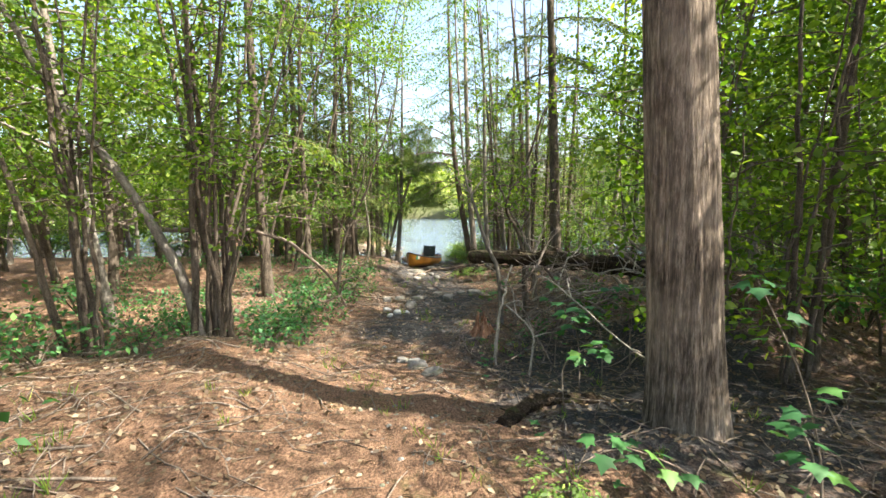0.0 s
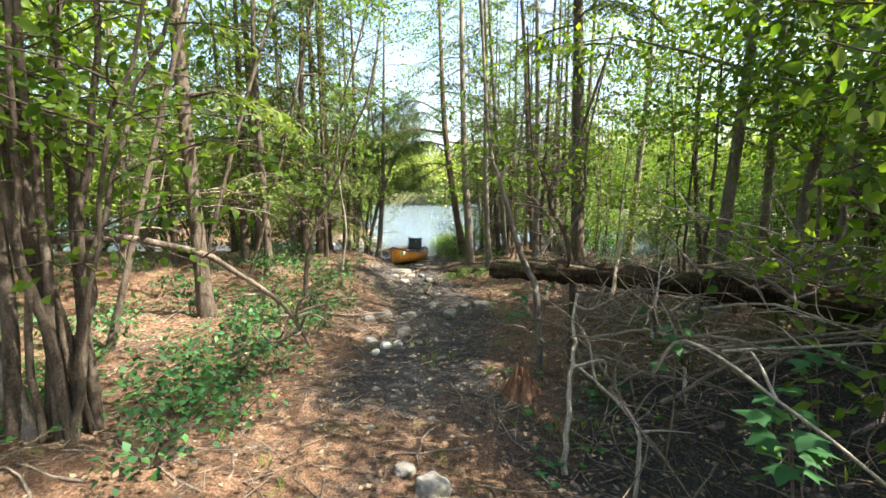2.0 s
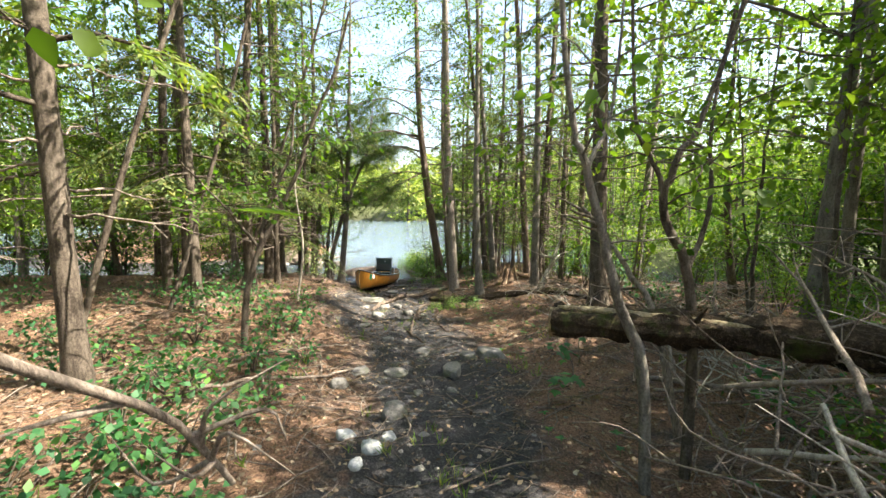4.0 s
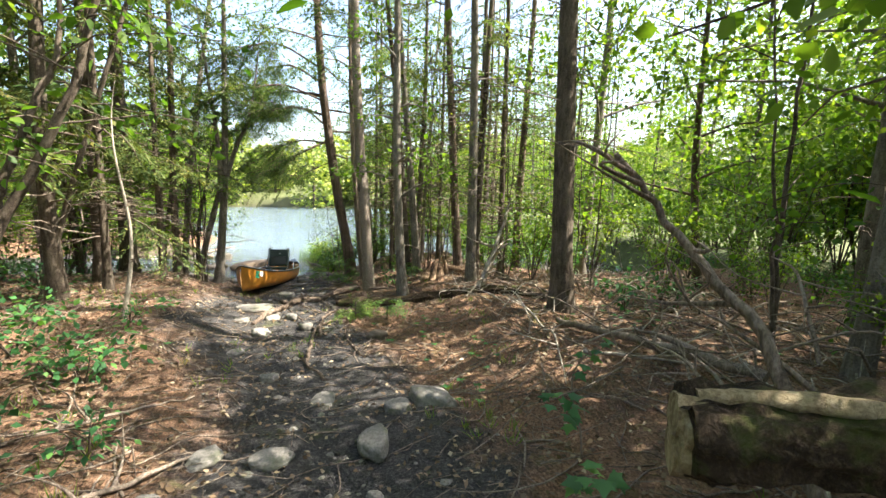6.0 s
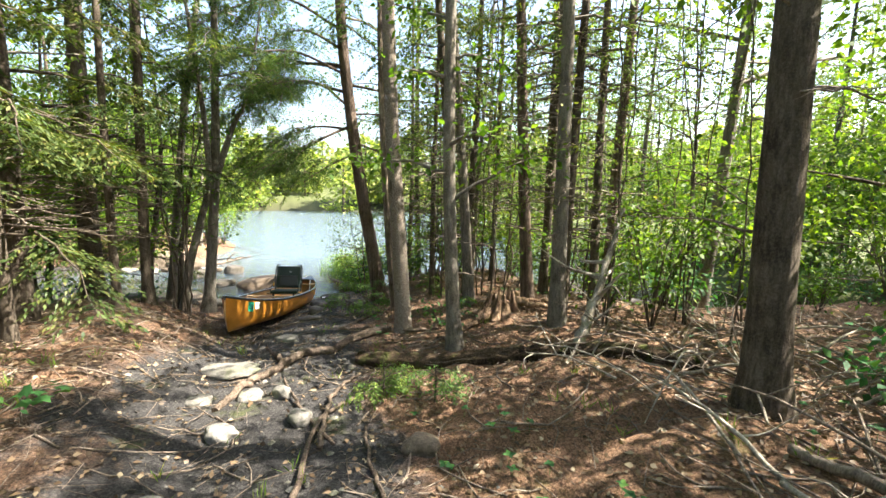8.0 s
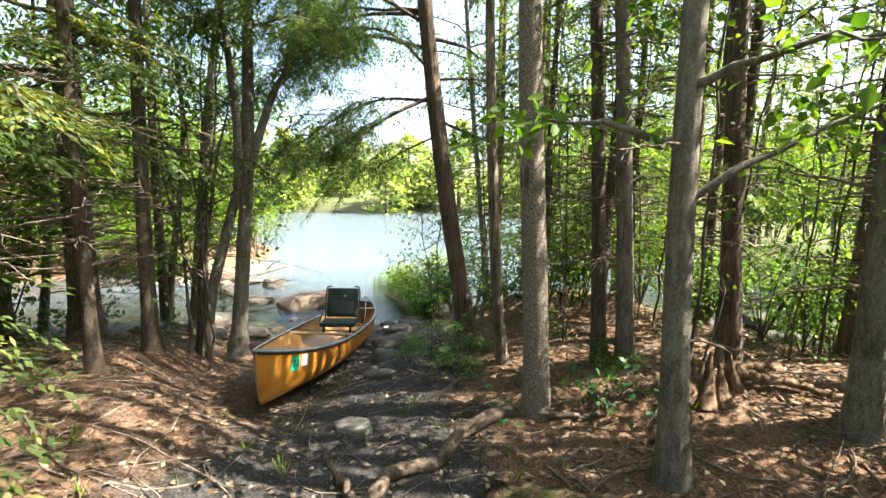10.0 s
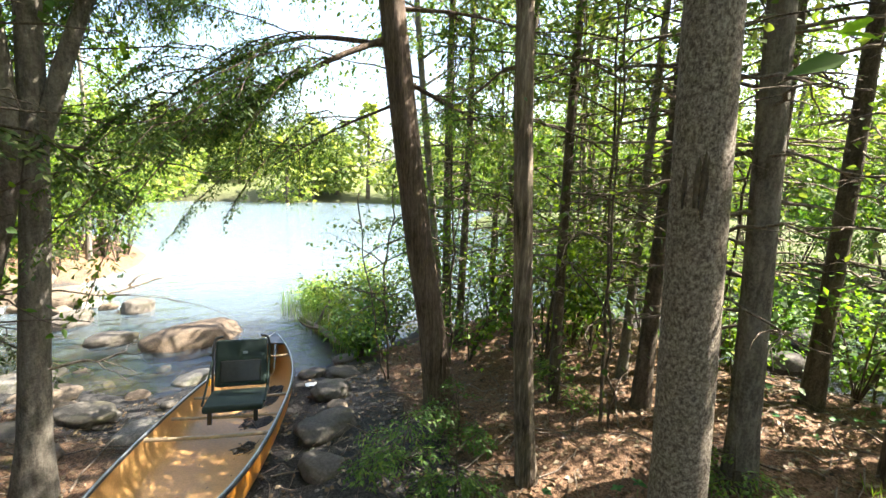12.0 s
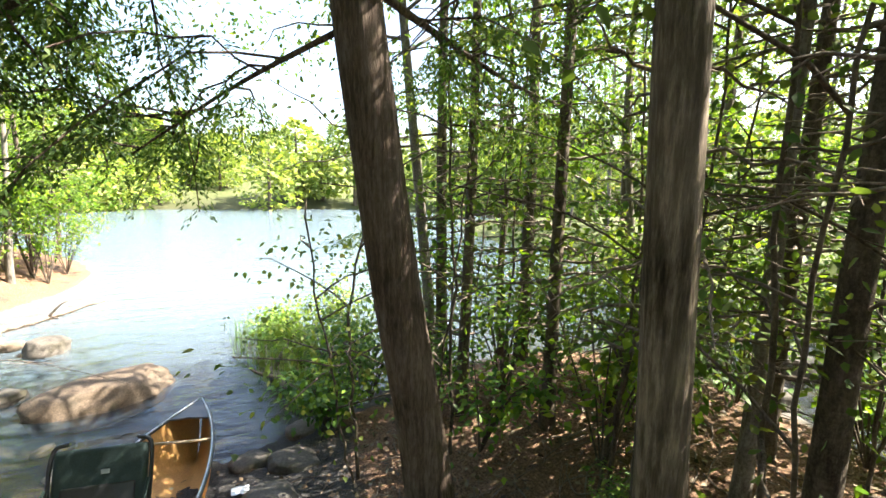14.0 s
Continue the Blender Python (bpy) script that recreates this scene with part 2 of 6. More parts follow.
# ---- mesh helpers ----
class Buf:
    """Gathers vertices and faces of one mesh."""

    def __init__(self):
        self.v, self.f, self.n = [], [], 0

    def add(self, verts, faces):
        verts = np.asarray(verts, float).reshape(-1, 3)
        for block in faces if isinstance(faces, list) else [faces]:
            self.f.append(np.asarray(block, int) + self.n)
        self.v.append(verts)
        self.n += len(verts)
        return self

    def mesh(self, name, material, smooth=True):
        me = bpy.data.meshes.new(name)
        v = np.concatenate(self.v) if self.v else np.zeros((0, 3))
        me.vertices.add(len(v))
        me.vertices.foreach_set("co", v.ravel())
        loops = np.concatenate([f.ravel() for f in self.f]) if self.f else np.zeros(0, int)
        sizes = np.concatenate([np.full(len(f), f.shape[1]) for f in self.f]) if self.f else np.zeros(0, int)
        me.loops.add(len(loops))
        me.loops.foreach_set("vertex_index", loops)
        me.polygons.add(len(sizes))
        me.polygons.foreach_set("loop_start", np.concatenate([[0], np.cumsum(sizes)[:-1]]))
        me.polygons.foreach_set("use_smooth", np.full(len(sizes), smooth))
        me.update(calc_edges=True)
        me.materials.append(material)
        return me


def part(name, buf, material, parent, label="", smooth=True):
    ob = new(name, buf if isinstance(buf, bpy.types.Mesh) else buf.mesh(name, material, smooth))
    ob.parent = parent
    return tagged(ob, label)


def thing(name, place=(0, 0, 0), label="", category="", group="", kind=""):
    ob = new(name)
    ob.empty_display_size = 0.1
    ob.location = place
    return tagged(ob, label, category, group, kind)


def tube(buf, pts, radii, sides=8, ridge=0.0, seed=0.0, cap=True):
    """A tapered tube along pts; ridge roughens it as bark does."""
    pts, radii = np.asarray(pts, float), np.asarray(radii, float)
    tang = np.gradient(pts, axis=0)
    tang /= np.linalg.norm(tang, axis=1)[:, None] + 1e-9
    up = np.array([0.0, 0.0, 1.0]) if abs(tang[0][2]) < 0.9 else np.array([1.0, 0.0, 0.0])
    a = np.cross(tang, up)
    a /= np.linalg.norm(a, axis=1)[:, None] + 1e-9
    b = np.cross(tang, a)
    ang = np.arange(sides) * 2 * math.pi / sides
    rr = np.repeat(radii[:, None], sides, 1)
    if ridge and sides >= 24:
        for r, z in enumerate(np.concatenate([[0], np.cumsum(np.linalg.norm(np.diff(pts, axis=0), axis=1))])):
            for c, w in enumerate(ang):
                p = Vector((math.cos(w) * sides * 0.09, math.sin(w) * sides * 0.09, z * 1.1 + seed))
                rr[r, c] *= 1 + ridge * (1.6 * abs(noise.noise(p)) + 1.2 * noise.noise(p * 0.35) + 0.5 * noise.noise(Vector((p.x * 2.2, p.y * 2.2, z * 2.5))))
    elif ridge:
        k = np.arange(len(pts))[:, None]
        for freq, amp in ((3, 0.5), (7, 0.6), (13, 0.7), (sides // 2 - 1, 0.5)):
            rr = rr * (1 + ridge * amp * np.sin(freq * ang[None] + seed * freq + 1.7 * np.sin(k * 0.31 + freq) + 0.5 * np.sin(k * 1.9 + freq * 2)))
    ring = pts[:, None] + rr[..., None] * (np.cos(ang)[None, :, None] * a[:, None] + np.sin(ang)[None, :, None] * b[:, None])
    n = len(pts)
    i = np.arange(n - 1)[:, None] * sides
    j = np.arange(sides)[None]
    q = np.stack([i + j, i + (j + 1) % sides, i + sides + (j + 1) % sides, i + sides + j], -1).reshape(-1, 4)
    buf.add(ring.reshape(-1, 3), q)
    if cap:
        for row, end in ((0, pts[0]), (n - 1, pts[-1])):
            c = np.concatenate([ring[row], [end]])
            t = np.stack([np.arange(sides), (np.arange(sides) + 1) % sides, np.full(sides, sides)], -1)
            buf.add(c, t if row else t[:, ::-1])
    return buf


def curve_pts(points, n):
    """A smooth line of n points through the given ones."""
    p = np.asarray(points, float)
    if len(p) == 2:
        return p[0] + (p[1] - p[0]) * np.linspace(0, 1, n)[:, None]
    p = np.concatenate([[2 * p[0] - p[1]], p, [2 * p[-1] - p[-2]]])
    out = []
    for t in np.linspace(0, len(p) - 3 - 1e-6, n):
        k, u = int(t), t % 1
        a, b, c, d = p[k : k + 4]
        out.append(0.5 * (2 * b + (c - a) * u + (2 * a - 5 * b + 4 * c - d) * u * u + (3 * b - a - 3 * c + d) * u**3))
    return np.array(out)


def even_line(points, n):
    """As curve_pts, with its points at even distances."""
    q = curve_pts(points, 12 * n)
    d = np.concatenate([[0], np.cumsum(np.linalg.norm(np.diff(q, axis=0), axis=1))])
    at = np.linspace(0, d[-1], n)
    return np.stack([np.interp(at, d, q[:, k]) for k in range(3)], -1)


LEAF_OUTLINE = np.array([(0, 0, 0), (-0.5, 0.3, 0.1), (-0.34, 0.68, 0.06), (0, 1, -0.08), (0.34, 0.68, 0.06), (0.5, 0.3, 0.1)])


def leaves(buf, at, along, normal, length, width, rng, fine=True):
    """Leaves at the given places: folded along the midrib, or plain lozenges for small and far ones."""
    n = len(at)
    if not n:
        return buf
    along = along / (np.linalg.norm(along, axis=1)[:, None] + 1e-9)
    side = np.cross(along, normal)
    side /= np.linalg.norm(side, axis=1)[:, None] + 1e-9
    nor = np.cross(side, along)
    ln = length * rng.uniform(0.65, 1.25, n)
    wd = width * rng.uniform(0.7, 1.2, n)
    o = LEAF_OUTLINE if fine else LOZENGE
    v = at[:, None] + o[None, :, 0, None] * (wd[:, None, None] * side[:, None]) + o[None, :, 1, None] * (ln[:, None, None] * along[:, None]) + o[None, :, 2, None] * (wd[:, None, None] * nor[:, None])
    k = np.arange(n)[:, None] * len(o)
    if not fine:
        return buf.add(v.reshape(-1, 3), k + [0, 3, 2, 1])
    return buf.add(v.reshape(-1, 3), np.concatenate([k + [0, 3, 2, 1], k + [0, 5, 4, 3]]))


LOZENGE = np.array([(0, 0, 0), (-0.5, 0.42, 0.12), (0, 1, -0.1), (0.5, 0.42, 0.12)])

MAPLE = [(0, 0), (-0.18, 0.05), (-0.48, 0.02), (-0.36, 0.22), (-0.62, 0.48), (-0.34, 0.50), (-0.22, 0.62), (0, 1.0), (0.22, 0.62), (0.34, 0.50), (0.62, 0.48), (0.36, 0.22), (0.48, 0.02), (0.18, 0.05)]


def maple_leaves(buf, at, along, normal, size, rng):
    """Lobed maple leaves, slightly drooping at the tips."""
    o = np.array([(x, y, -0.22 * (x * x + (y - 0.3) ** 2)) for x, y in MAPLE] + [(0, 0.3, 0.03)])
    for p, d, m in zip(at, along, normal):
        d = d / np.linalg.norm(d)
        s = np.cross(d, m)
        s /= np.linalg.norm(s) + 1e-9
        q = np.cross(s, d)
        k = size * rng.uniform(0.7, 1.2)
        v = p + k * (o[:, :1] * s + o[:, 1:2] * d + o[:, 2:] * q)
        m14 = np.arange(14)
        buf.add(v, np.stack([m14, (m14 + 1) % 14, np.full(14, 14)], -1))
    return buf


def rand_dirs(rng, n):
    d = rng.normal(size=(n, 3))
    return d / np.linalg.norm(d, axis=1)[:, None]


def foliage(buf, line, rng, count, spread, length, width, start=0.3, flat=0.5, droop=0.0, fine=True):
    """Leaves round the outer part of a limb."""
    k = len(line)
    t = start + (1 - start) * rng.random(count) ** 0.8
    idx = t * (k - 1)
    lo = np.clip(idx.astype(int), 0, k - 2)
    at = line[lo] + (idx - lo)[:, None] * (line[lo + 1] - line[lo])
    off = rng.normal(size=(count, 3)) * spread * np.array([1, 1, 0.6]) * (0.45 + 0.55 * rng.random((count, 1)))
    at = at + off
    at[:, 2] -= droop * np.abs(rng.normal(size=count)) * spread
    along = off + rng.normal(size=(count, 3)) * spread * 0.6 + np.array([0, 0, -0.35 * spread])
    normal = rand_dirs(rng, count) * (1 - flat) + np.array([0, 0, 1.0]) * flat
    return leaves(buf, at, along, normal, length, width, rng, fine)


def sprays(buf, line, rng, step, reach, length, width, start=0.25, droop=0.35):
    """Flat feathery sprays to both sides of a conifer's limb."""
    k = len(line)
    dist = np.linalg.norm(np.diff(line, axis=0), axis=1).sum()
    n = max(3, int(dist / step))
    at, along = [], []
    for i in range(n):
        t = start + (1 - start) * (i + rng.random()) / n
        idx = min(t * (k - 1), k - 1.001)
        lo = int(idx)
        p = line[lo] + (idx - lo) * (line[lo + 1] - line[lo])
        d = line[lo + 1] - line[lo]
        d = d / (np.linalg.norm(d) + 1e-9)
        s = np.cross(d, (0, 0, 1))
        s /= np.linalg.norm(s) + 1e-9
        sign = 1 if i % 2 else -1
        w = 0.55 * d + sign * s * rng.uniform(0.6, 1.1) + np.array([0, 0, -droop * rng.uniform(0.2, 1.4)])
        w /= np.linalg.norm(w)
        r = reach * (1 - 0.65 * t) * rng.uniform(0.5, 1.2) + 0.05
        m = max(2, int(r / (length * 0.36)))
        e = np.cross(w, (0, 0, 1))
        e /= np.linalg.norm(e) + 1e-9
        for j in range(m):
            q = p + w * r * (j + 0.5) / m + np.array([0, 0, -0.25 * r * (j / m) ** 2 * droop * 2])
            for g in (-1, 1):
                at.append(q + rng.normal(size=3) * 0.012)
                along.append(w * 0.75 + g * e * rng.uniform(0.35, 0.8) + np.array([0, 0, rng.uniform(-0.4, 0.1)]))
    at, along = np.array(at), np.array(along)
    normal = rand_dirs(rng, len(at)) * 0.45 + np.array([0, 0, 0.7])
    return leaves(buf, at, along, normal, length, width, rng, False)


# ---- ground ----
PROFILE_Y = (-60, -6, 0, 3, 4.6, 7, 9, 10.2, 12, 13.8, 15, 16.4, 17.8, 19, 20.6, 25, 60)
PROFILE_Z = (2.6, 1.9, 1.68, 1.54, 1.25, 1.12, 0.93, 0.84, 0.77, 0.72, 0.66, 0.52, 0.26, 0.04, -0.28, -0.9, -1.2)


def step(a, b, x):
    t = np.clip((x - a) / (b - a), 0, 1)
    return t * t * (3 - 2 * t)


def terrain(x, y):
    """Height of the smooth ground."""
    x, y = np.asarray(x, float), np.asarray(y, float)
    h = (np.interp(y - 0.5, PROFILE_Y, PROFILE_Z) + 2 * np.interp(y, PROFILE_Y, PROFILE_Z) + np.interp(y + 0.5, PROFILE_Y, PROFILE_Z)) / 4
    left = step(-0.7 - 0.9 * step(14.5, 16, y), -2.0 - 0.6 * step(14.5, 16, y), x)
    right = step(0.6, 2.8, x)
    h = h + left * (0.2 * step(6, 3, y) + 0.16 * step(5, 9, y) + 0.2 * step(9.5, 12, y) * step(19, 15.5, y))
    h = h + 0.28 * np.exp(-(((x + 2.7) / 1.0) ** 2) - ((y - 4.7) / 0.8) ** 2)
    h = h + right * 0.34 * step(7, 10, y) * step(19, 14, y) - 0.1 * np.exp(-((x - 1.3) ** 2 + (y - 4.6) ** 2) / 1.2)
    h = h + 0.95 * np.exp(-(((x - 3.6) / 1.0) ** 2) - ((y - 5.4) / 0.9) ** 2)
    h = h - 0.17 * np.exp(-(((x + 0.9) / 0.6) ** 2) - ((y - 16.0) / 1.1) ** 2)
    h = h + 0.06 * step(-3, -12, x)
    h = h - 1.6 * step(3.8, 6.2, x) * step(13.2, 17.0, y) * step(60, 40, x)
    h = h + 0.62 * np.exp(-(((x - 3.3) / 2.0) ** 2) - ((y - 18.6) / 2.0) ** 2)
    d = np.hypot((x + 9.5) / 7.0, (y - 28) / 6.5)
    shore = 1.5 * step(1.15, 0.4, d) - 0.35
    h = np.where(y > 18, np.maximum(h, shore), h)
    h = np.maximum(h, -0.6 + 1.4 * step(9.2, 12.0, x) * step(8, 12, y) * step(40, 34, y))
    far = np.hypot(x + 2, y - 18)
    h = np.where((y > 30) | (np.abs(x) > 20), np.maximum(h, -1.2 + 2.6 * step(30, 44, far) + 3.0 * step(44, 90, far)), h)
    return h


def path_x(y):
    return np.interp(y, (0, 3, 5, 7, 9, 11, 13, 15, 17, 19), (-0.2, -0.3, -0.55, -0.4, 0.0, -0.1, -0.35, -0.2, 0.0, 0.1))


def rough(x, y):
    return 0.06 * noise.noise((x * 1.1, y * 1.1, 3.0)) + 0.045 * noise.noise((x * 3.3, y * 3.3, 7.0)) + 0.025 * noise.noise((x * 9, y * 9, 1.0))


def floor_z(x, y):
    return float(terrain(x, y)) + rough(x, y)


def build_ground():
    def axis(lo, hi, fine, far):
        out = list(np.arange(lo, hi, fine))
        s, x = fine, hi
        while x < far:
            out.append(x)
            s *= 1.25
            x += s
        out.append(far)
        s, x, low = fine, lo, []
        while x > -far:
            s *= 1.25
            x -= s
            low.append(x)
        low[-1] = -far
        return np.array(low[::-1] + out)

    xs, ys = axis(-7, 7, 0.085, 1200), axis(-1.5, 23, 0.085, 1200)
    gx, gy = np.meshgrid(xs, ys)
    z = terrain(gx, gy)
    flat = np.array([rough(a, b) for a, b in zip(gx.ravel(), gy.ravel())]).reshape(z.shape)
    z = z + flat
    nx, ny = len(xs), len(ys)
    i, j = np.meshgrid(np.arange(nx - 1), np.arange(ny - 1))
    q = np.stack([j * nx + i, j * nx + i + 1, (j + 1) * nx + i + 1, (j + 1) * nx + i], -1).reshape(-1, 4)
    b = Buf().add(np.stack([gx, gy, z], -1), q)
    me = b.mesh("ground", SOIL)
    wear_shade = step(1.25, 0.2, np.abs(gx - path_x(gy))) * step(5.2, 6.6, gy) * 0.36
    wear_shade = wear_shade - 0.18 * step(1.6, 0.2, np.abs(gx + 0.4)) * step(5, 3, gy) - 0.12 * step(0.3, 1.2, gx) * step(10, 11, gy)
    wear_shade = wear_shade + 0.5 * step(1.1, 0.4, np.abs(gx - 0.1)) * step(15.2, 16.2, gy)
    wear_shade = wear_shade + 0.34 * np.exp(-(((gx + 0.95) / 0.75) ** 2) - ((gy - 12.6) / 1.6) ** 2)
    # wet shore, then the hollow: dark soil with its shade put in
    wear_shade = wear_shade + 0.5 * step(0.35, 0.05, z) * step(26, 24, gy) + 0.55 * np.exp(-(((gx - 1.9) / 1.3) ** 2) - ((gy - 4.3) / 1.9) ** 2)
    for name, value in (("green", step(30, 34, gy) + step(8, 9.5, gx) * step(9, 11, gy) + step(22, 30, np.abs(gx)) * step(10, 20, gy)), ("bed", step(-0.05, -0.45, z))):
        me.attributes.new(name, "FLOAT", "POINT").data.foreach_set("value", np.clip(value, 0, 1).ravel().astype(np.float32))
    att = me.attributes.new("mud", "FLOAT", "POINT")
    att.data.foreach_set("value", wear_shade.ravel().astype(np.float32))
    return tagged(new("ground", me), "brown forest floor of needle litter, soil and moss sloping to the lake", "ground", kind="structure")


build_ground()
wb = Buf()
wb.add([(-1200, 12, 0), (1200, 12, 0), (1200, 1200, 0), (-1200, 1200, 0)], np.array([[0, 1, 2, 3]]))
tagged(new("water", wb.mesh("water", WATER, False)), "bright rippled lake water reflecting the pale sky", "lake", kind="structure").visible_shadow = False


# ---- trees ----
def trunk_line(x, y, height, lean, rng, n=24, wobble=0.05, z0=None):
    z = floor_z(x, y) - 0.06 if z0 is None else z0
    t = np.linspace(0, 1, n)
    ph = rng.uniform(0, 6.28, 4)
    px = x + lean[0] * t + wobble * (np.sin(2.3 * t * 3 + ph[0]) + 0.5 * np.sin(7 * t + ph[1]) - np.sin(ph[0]) - 0.5 * np.sin(ph[1]))
    py = y + lean[1] * t + wobble * (np.sin(2.1 * t * 3 + ph[2]) + 0.5 * np.sin(6 * t + ph[3]) - np.sin(ph[2]) - 0.5 * np.sin(ph[3]))
    return np.stack([px, py, z + height * t], -1)


def point_on(line, f):
    idx = min(f * (len(line) - 1), len(line) - 1.001)
    k = int(idx)
    return line[k] + (idx - k) * (line[k + 1] - line[k])


def limb_line(p, az, length, rise, sag, rng, n=8):
    """A limb from p that leaves at the bearing az (radians), climbs by rise and sags at its end."""
    t = np.linspace(0, 1, n)
    bend = rng.uniform(-0.35, 0.35)
    d = np.stack([np.cos(az + bend * t), np.sin(az + bend * t)], -1)
    q = np.zeros((n, 3))
    q[:, :2] = p[:2] + d * (length * t)[:, None]
    q[:, 2] = p[2] + rise * length * t - sag * length * t * t
    q[1:] += rng.normal(size=(n - 1, 3)) * 0.018 * length ** 0.5
    return q


def make_tree(name, base, height, dia, lean, bark, leaf, label, category, seed, kind="broad", low=0.35, limbs=18, reach=1.6,
              leafsize=0.085, density=1.0, dead=0, sides=10, ridge=0.03, wobble=0.05, group="", flare=0.5, extra=(), z0=None, n=24, through_pts=None):
    rng = np.random.default_rng(seed)
    line = trunk_line(base[0], base[1], height, lean, rng, n, wobble, z0) if through_pts is None else even_line(through_pts, n)
    root = thing(name, tuple(line[0]), label, category, group)
    o = line[0]
    t = np.linspace(0, 1, n)
    rad = dia / 2 * ((1 - t) ** 0.8 * 0.93 + 0.07) * (1 + flare * np.exp(-t * height / 0.22))
    tb = tube(Buf(), line - o, rad, sides, ridge, seed)
    model = z0 is not None
    lb, cb, db = [], Buf(), Buf()
    for i in range(limbs):
        f = low + (0.985 - low) * ((i + rng.random()) / limbs)
        p = point_on(line, f) - o
        az = i * 2.399 + rng.uniform(-0.5, 0.5)
        if kind == "broad":
            ln = reach * (1.15 - 0.75 * (f - low) / (1 - low)) * rng.uniform(0.6, 1.2)
            q = limb_line(p, az, ln, rng.uniform(0.25, 0.75), rng.uniform(0.1, 0.4), rng)
            lb.append((q, dia * 0.16 * (1.15 - f) + 0.004))
            foliage(cb, q, rng, int(70 * density * ln / 1.2), 0.26 * ln ** 0.5, leafsize, leafsize * 0.62, fine=not model)
            for s in range(2):
                w = limb_line(point_on(q, rng.uniform(0.35, 0.8)), az + rng.choice((-1, 1)) * rng.uniform(0.5, 1.1), ln * 0.45, rng.uniform(0, 0.5), 0.2, rng, 5)
                lb.append((w, 0.004))
                foliage(cb, w, rng, int(40 * density * ln / 1.2), 0.2 * ln ** 0.5, leafsize, leafsize * 0.62, 0.1, fine=not model)
        else:
            ln = reach * (1.1 - 0.85 * (f - low) / (1 - low)) * rng.uniform(0.65, 1.15)
            q = limb_line(p, az, ln, rng.uniform(0.0, 0.3), rng.uniform(0.25, 0.55), rng)
            lb.append((q, dia * 0.1 * (1.2 - f) + 0.004))
            sprays(cb, q, rng, 0.055 / density, 0.55 * ln ** 0.5, leafsize, leafsize * 0.34)
    for pts, r0, amount in extra:
        q = curve_pts(np.array(pts) - o, 14)
        part("branch", tube(Buf(), q, np.linspace(r0, 0.005, 14), 7), bark, root)
        if amount > 0:
            for s in range(int(21 * amount)):
                f = rng.uniform(0.25, 0.97)
                w = limb_line(point_on(q, f), math.atan2(q[-1][1] - q[0][1], q[-1][0] - q[0][0]) + rng.choice((-1, 1)) * rng.uniform(0.3, 1.5), rng.uniform(0.3, 1.15), rng.uniform(-0.2, 0.45), rng.uniform(0.2, 0.9), rng, 7)
                tube(tb, w, np.linspace(0.006, 0.003, 7), 4, cap=False)
                sprays(cb, w, rng, 0.048, 0.2, 0.036, 0.012, 0.25, 0.6)
    for i in range(dead):
        f = rng.uniform(0.09, low + 0.06)
        p = point_on(line, f) - o
        az, ln = rng.uniform(0, 6.28), rng.uniform(0.25, 1.0) * reach * 0.8
        q = limb_line(p, az, ln, rng.uniform(-0.1, 0.25), rng.uniform(0.0, 0.3), rng, 7)
        if not model:
            db = Buf()
        tube(db, q, np.linspace(0.012, 0.003, 7), 4, cap=False)
        for s in range(3):
            w = limb_line(point_on(q, rng.uniform(0.3, 0.9)), az + rng.choice((-1, 1)) * rng.uniform(0.5, 1.2), ln * 0.4, rng.uniform(-0.2, 0.2), 0.2, rng, 4)
            tube(db, w, np.linspace(0.005, 0.002, 4), 3, cap=False)
        if not model:
            part("dead_branch", db, DEAD_DARK, root, "bare brittle dead branch")
    part("trunk", tb, bark, root)
    bb = Buf()
    for q, r in lb:
        if not model and r > 0.0041:
            part("branch", tube(Buf(), q, np.linspace(r, 0.003, len(q)), 6, cap=False), bark, root)
        elif r > 0.0041:
            tube(bb, q[::2], np.linspace(r, 0.003, len(q[::2])), 4, cap=False)
    if bb.n:
        part("branch_mass", bb, bark, root)["kind"] = "stuff"
    if cb.n:
        part("crown", cb, leaf, root)
    if db.n and model:
        part("dead_twig_mass", db, DEAD_DARK, root, "bare brittle dead twigs")["kind"] = "stuff"
    return root


T = make_tree
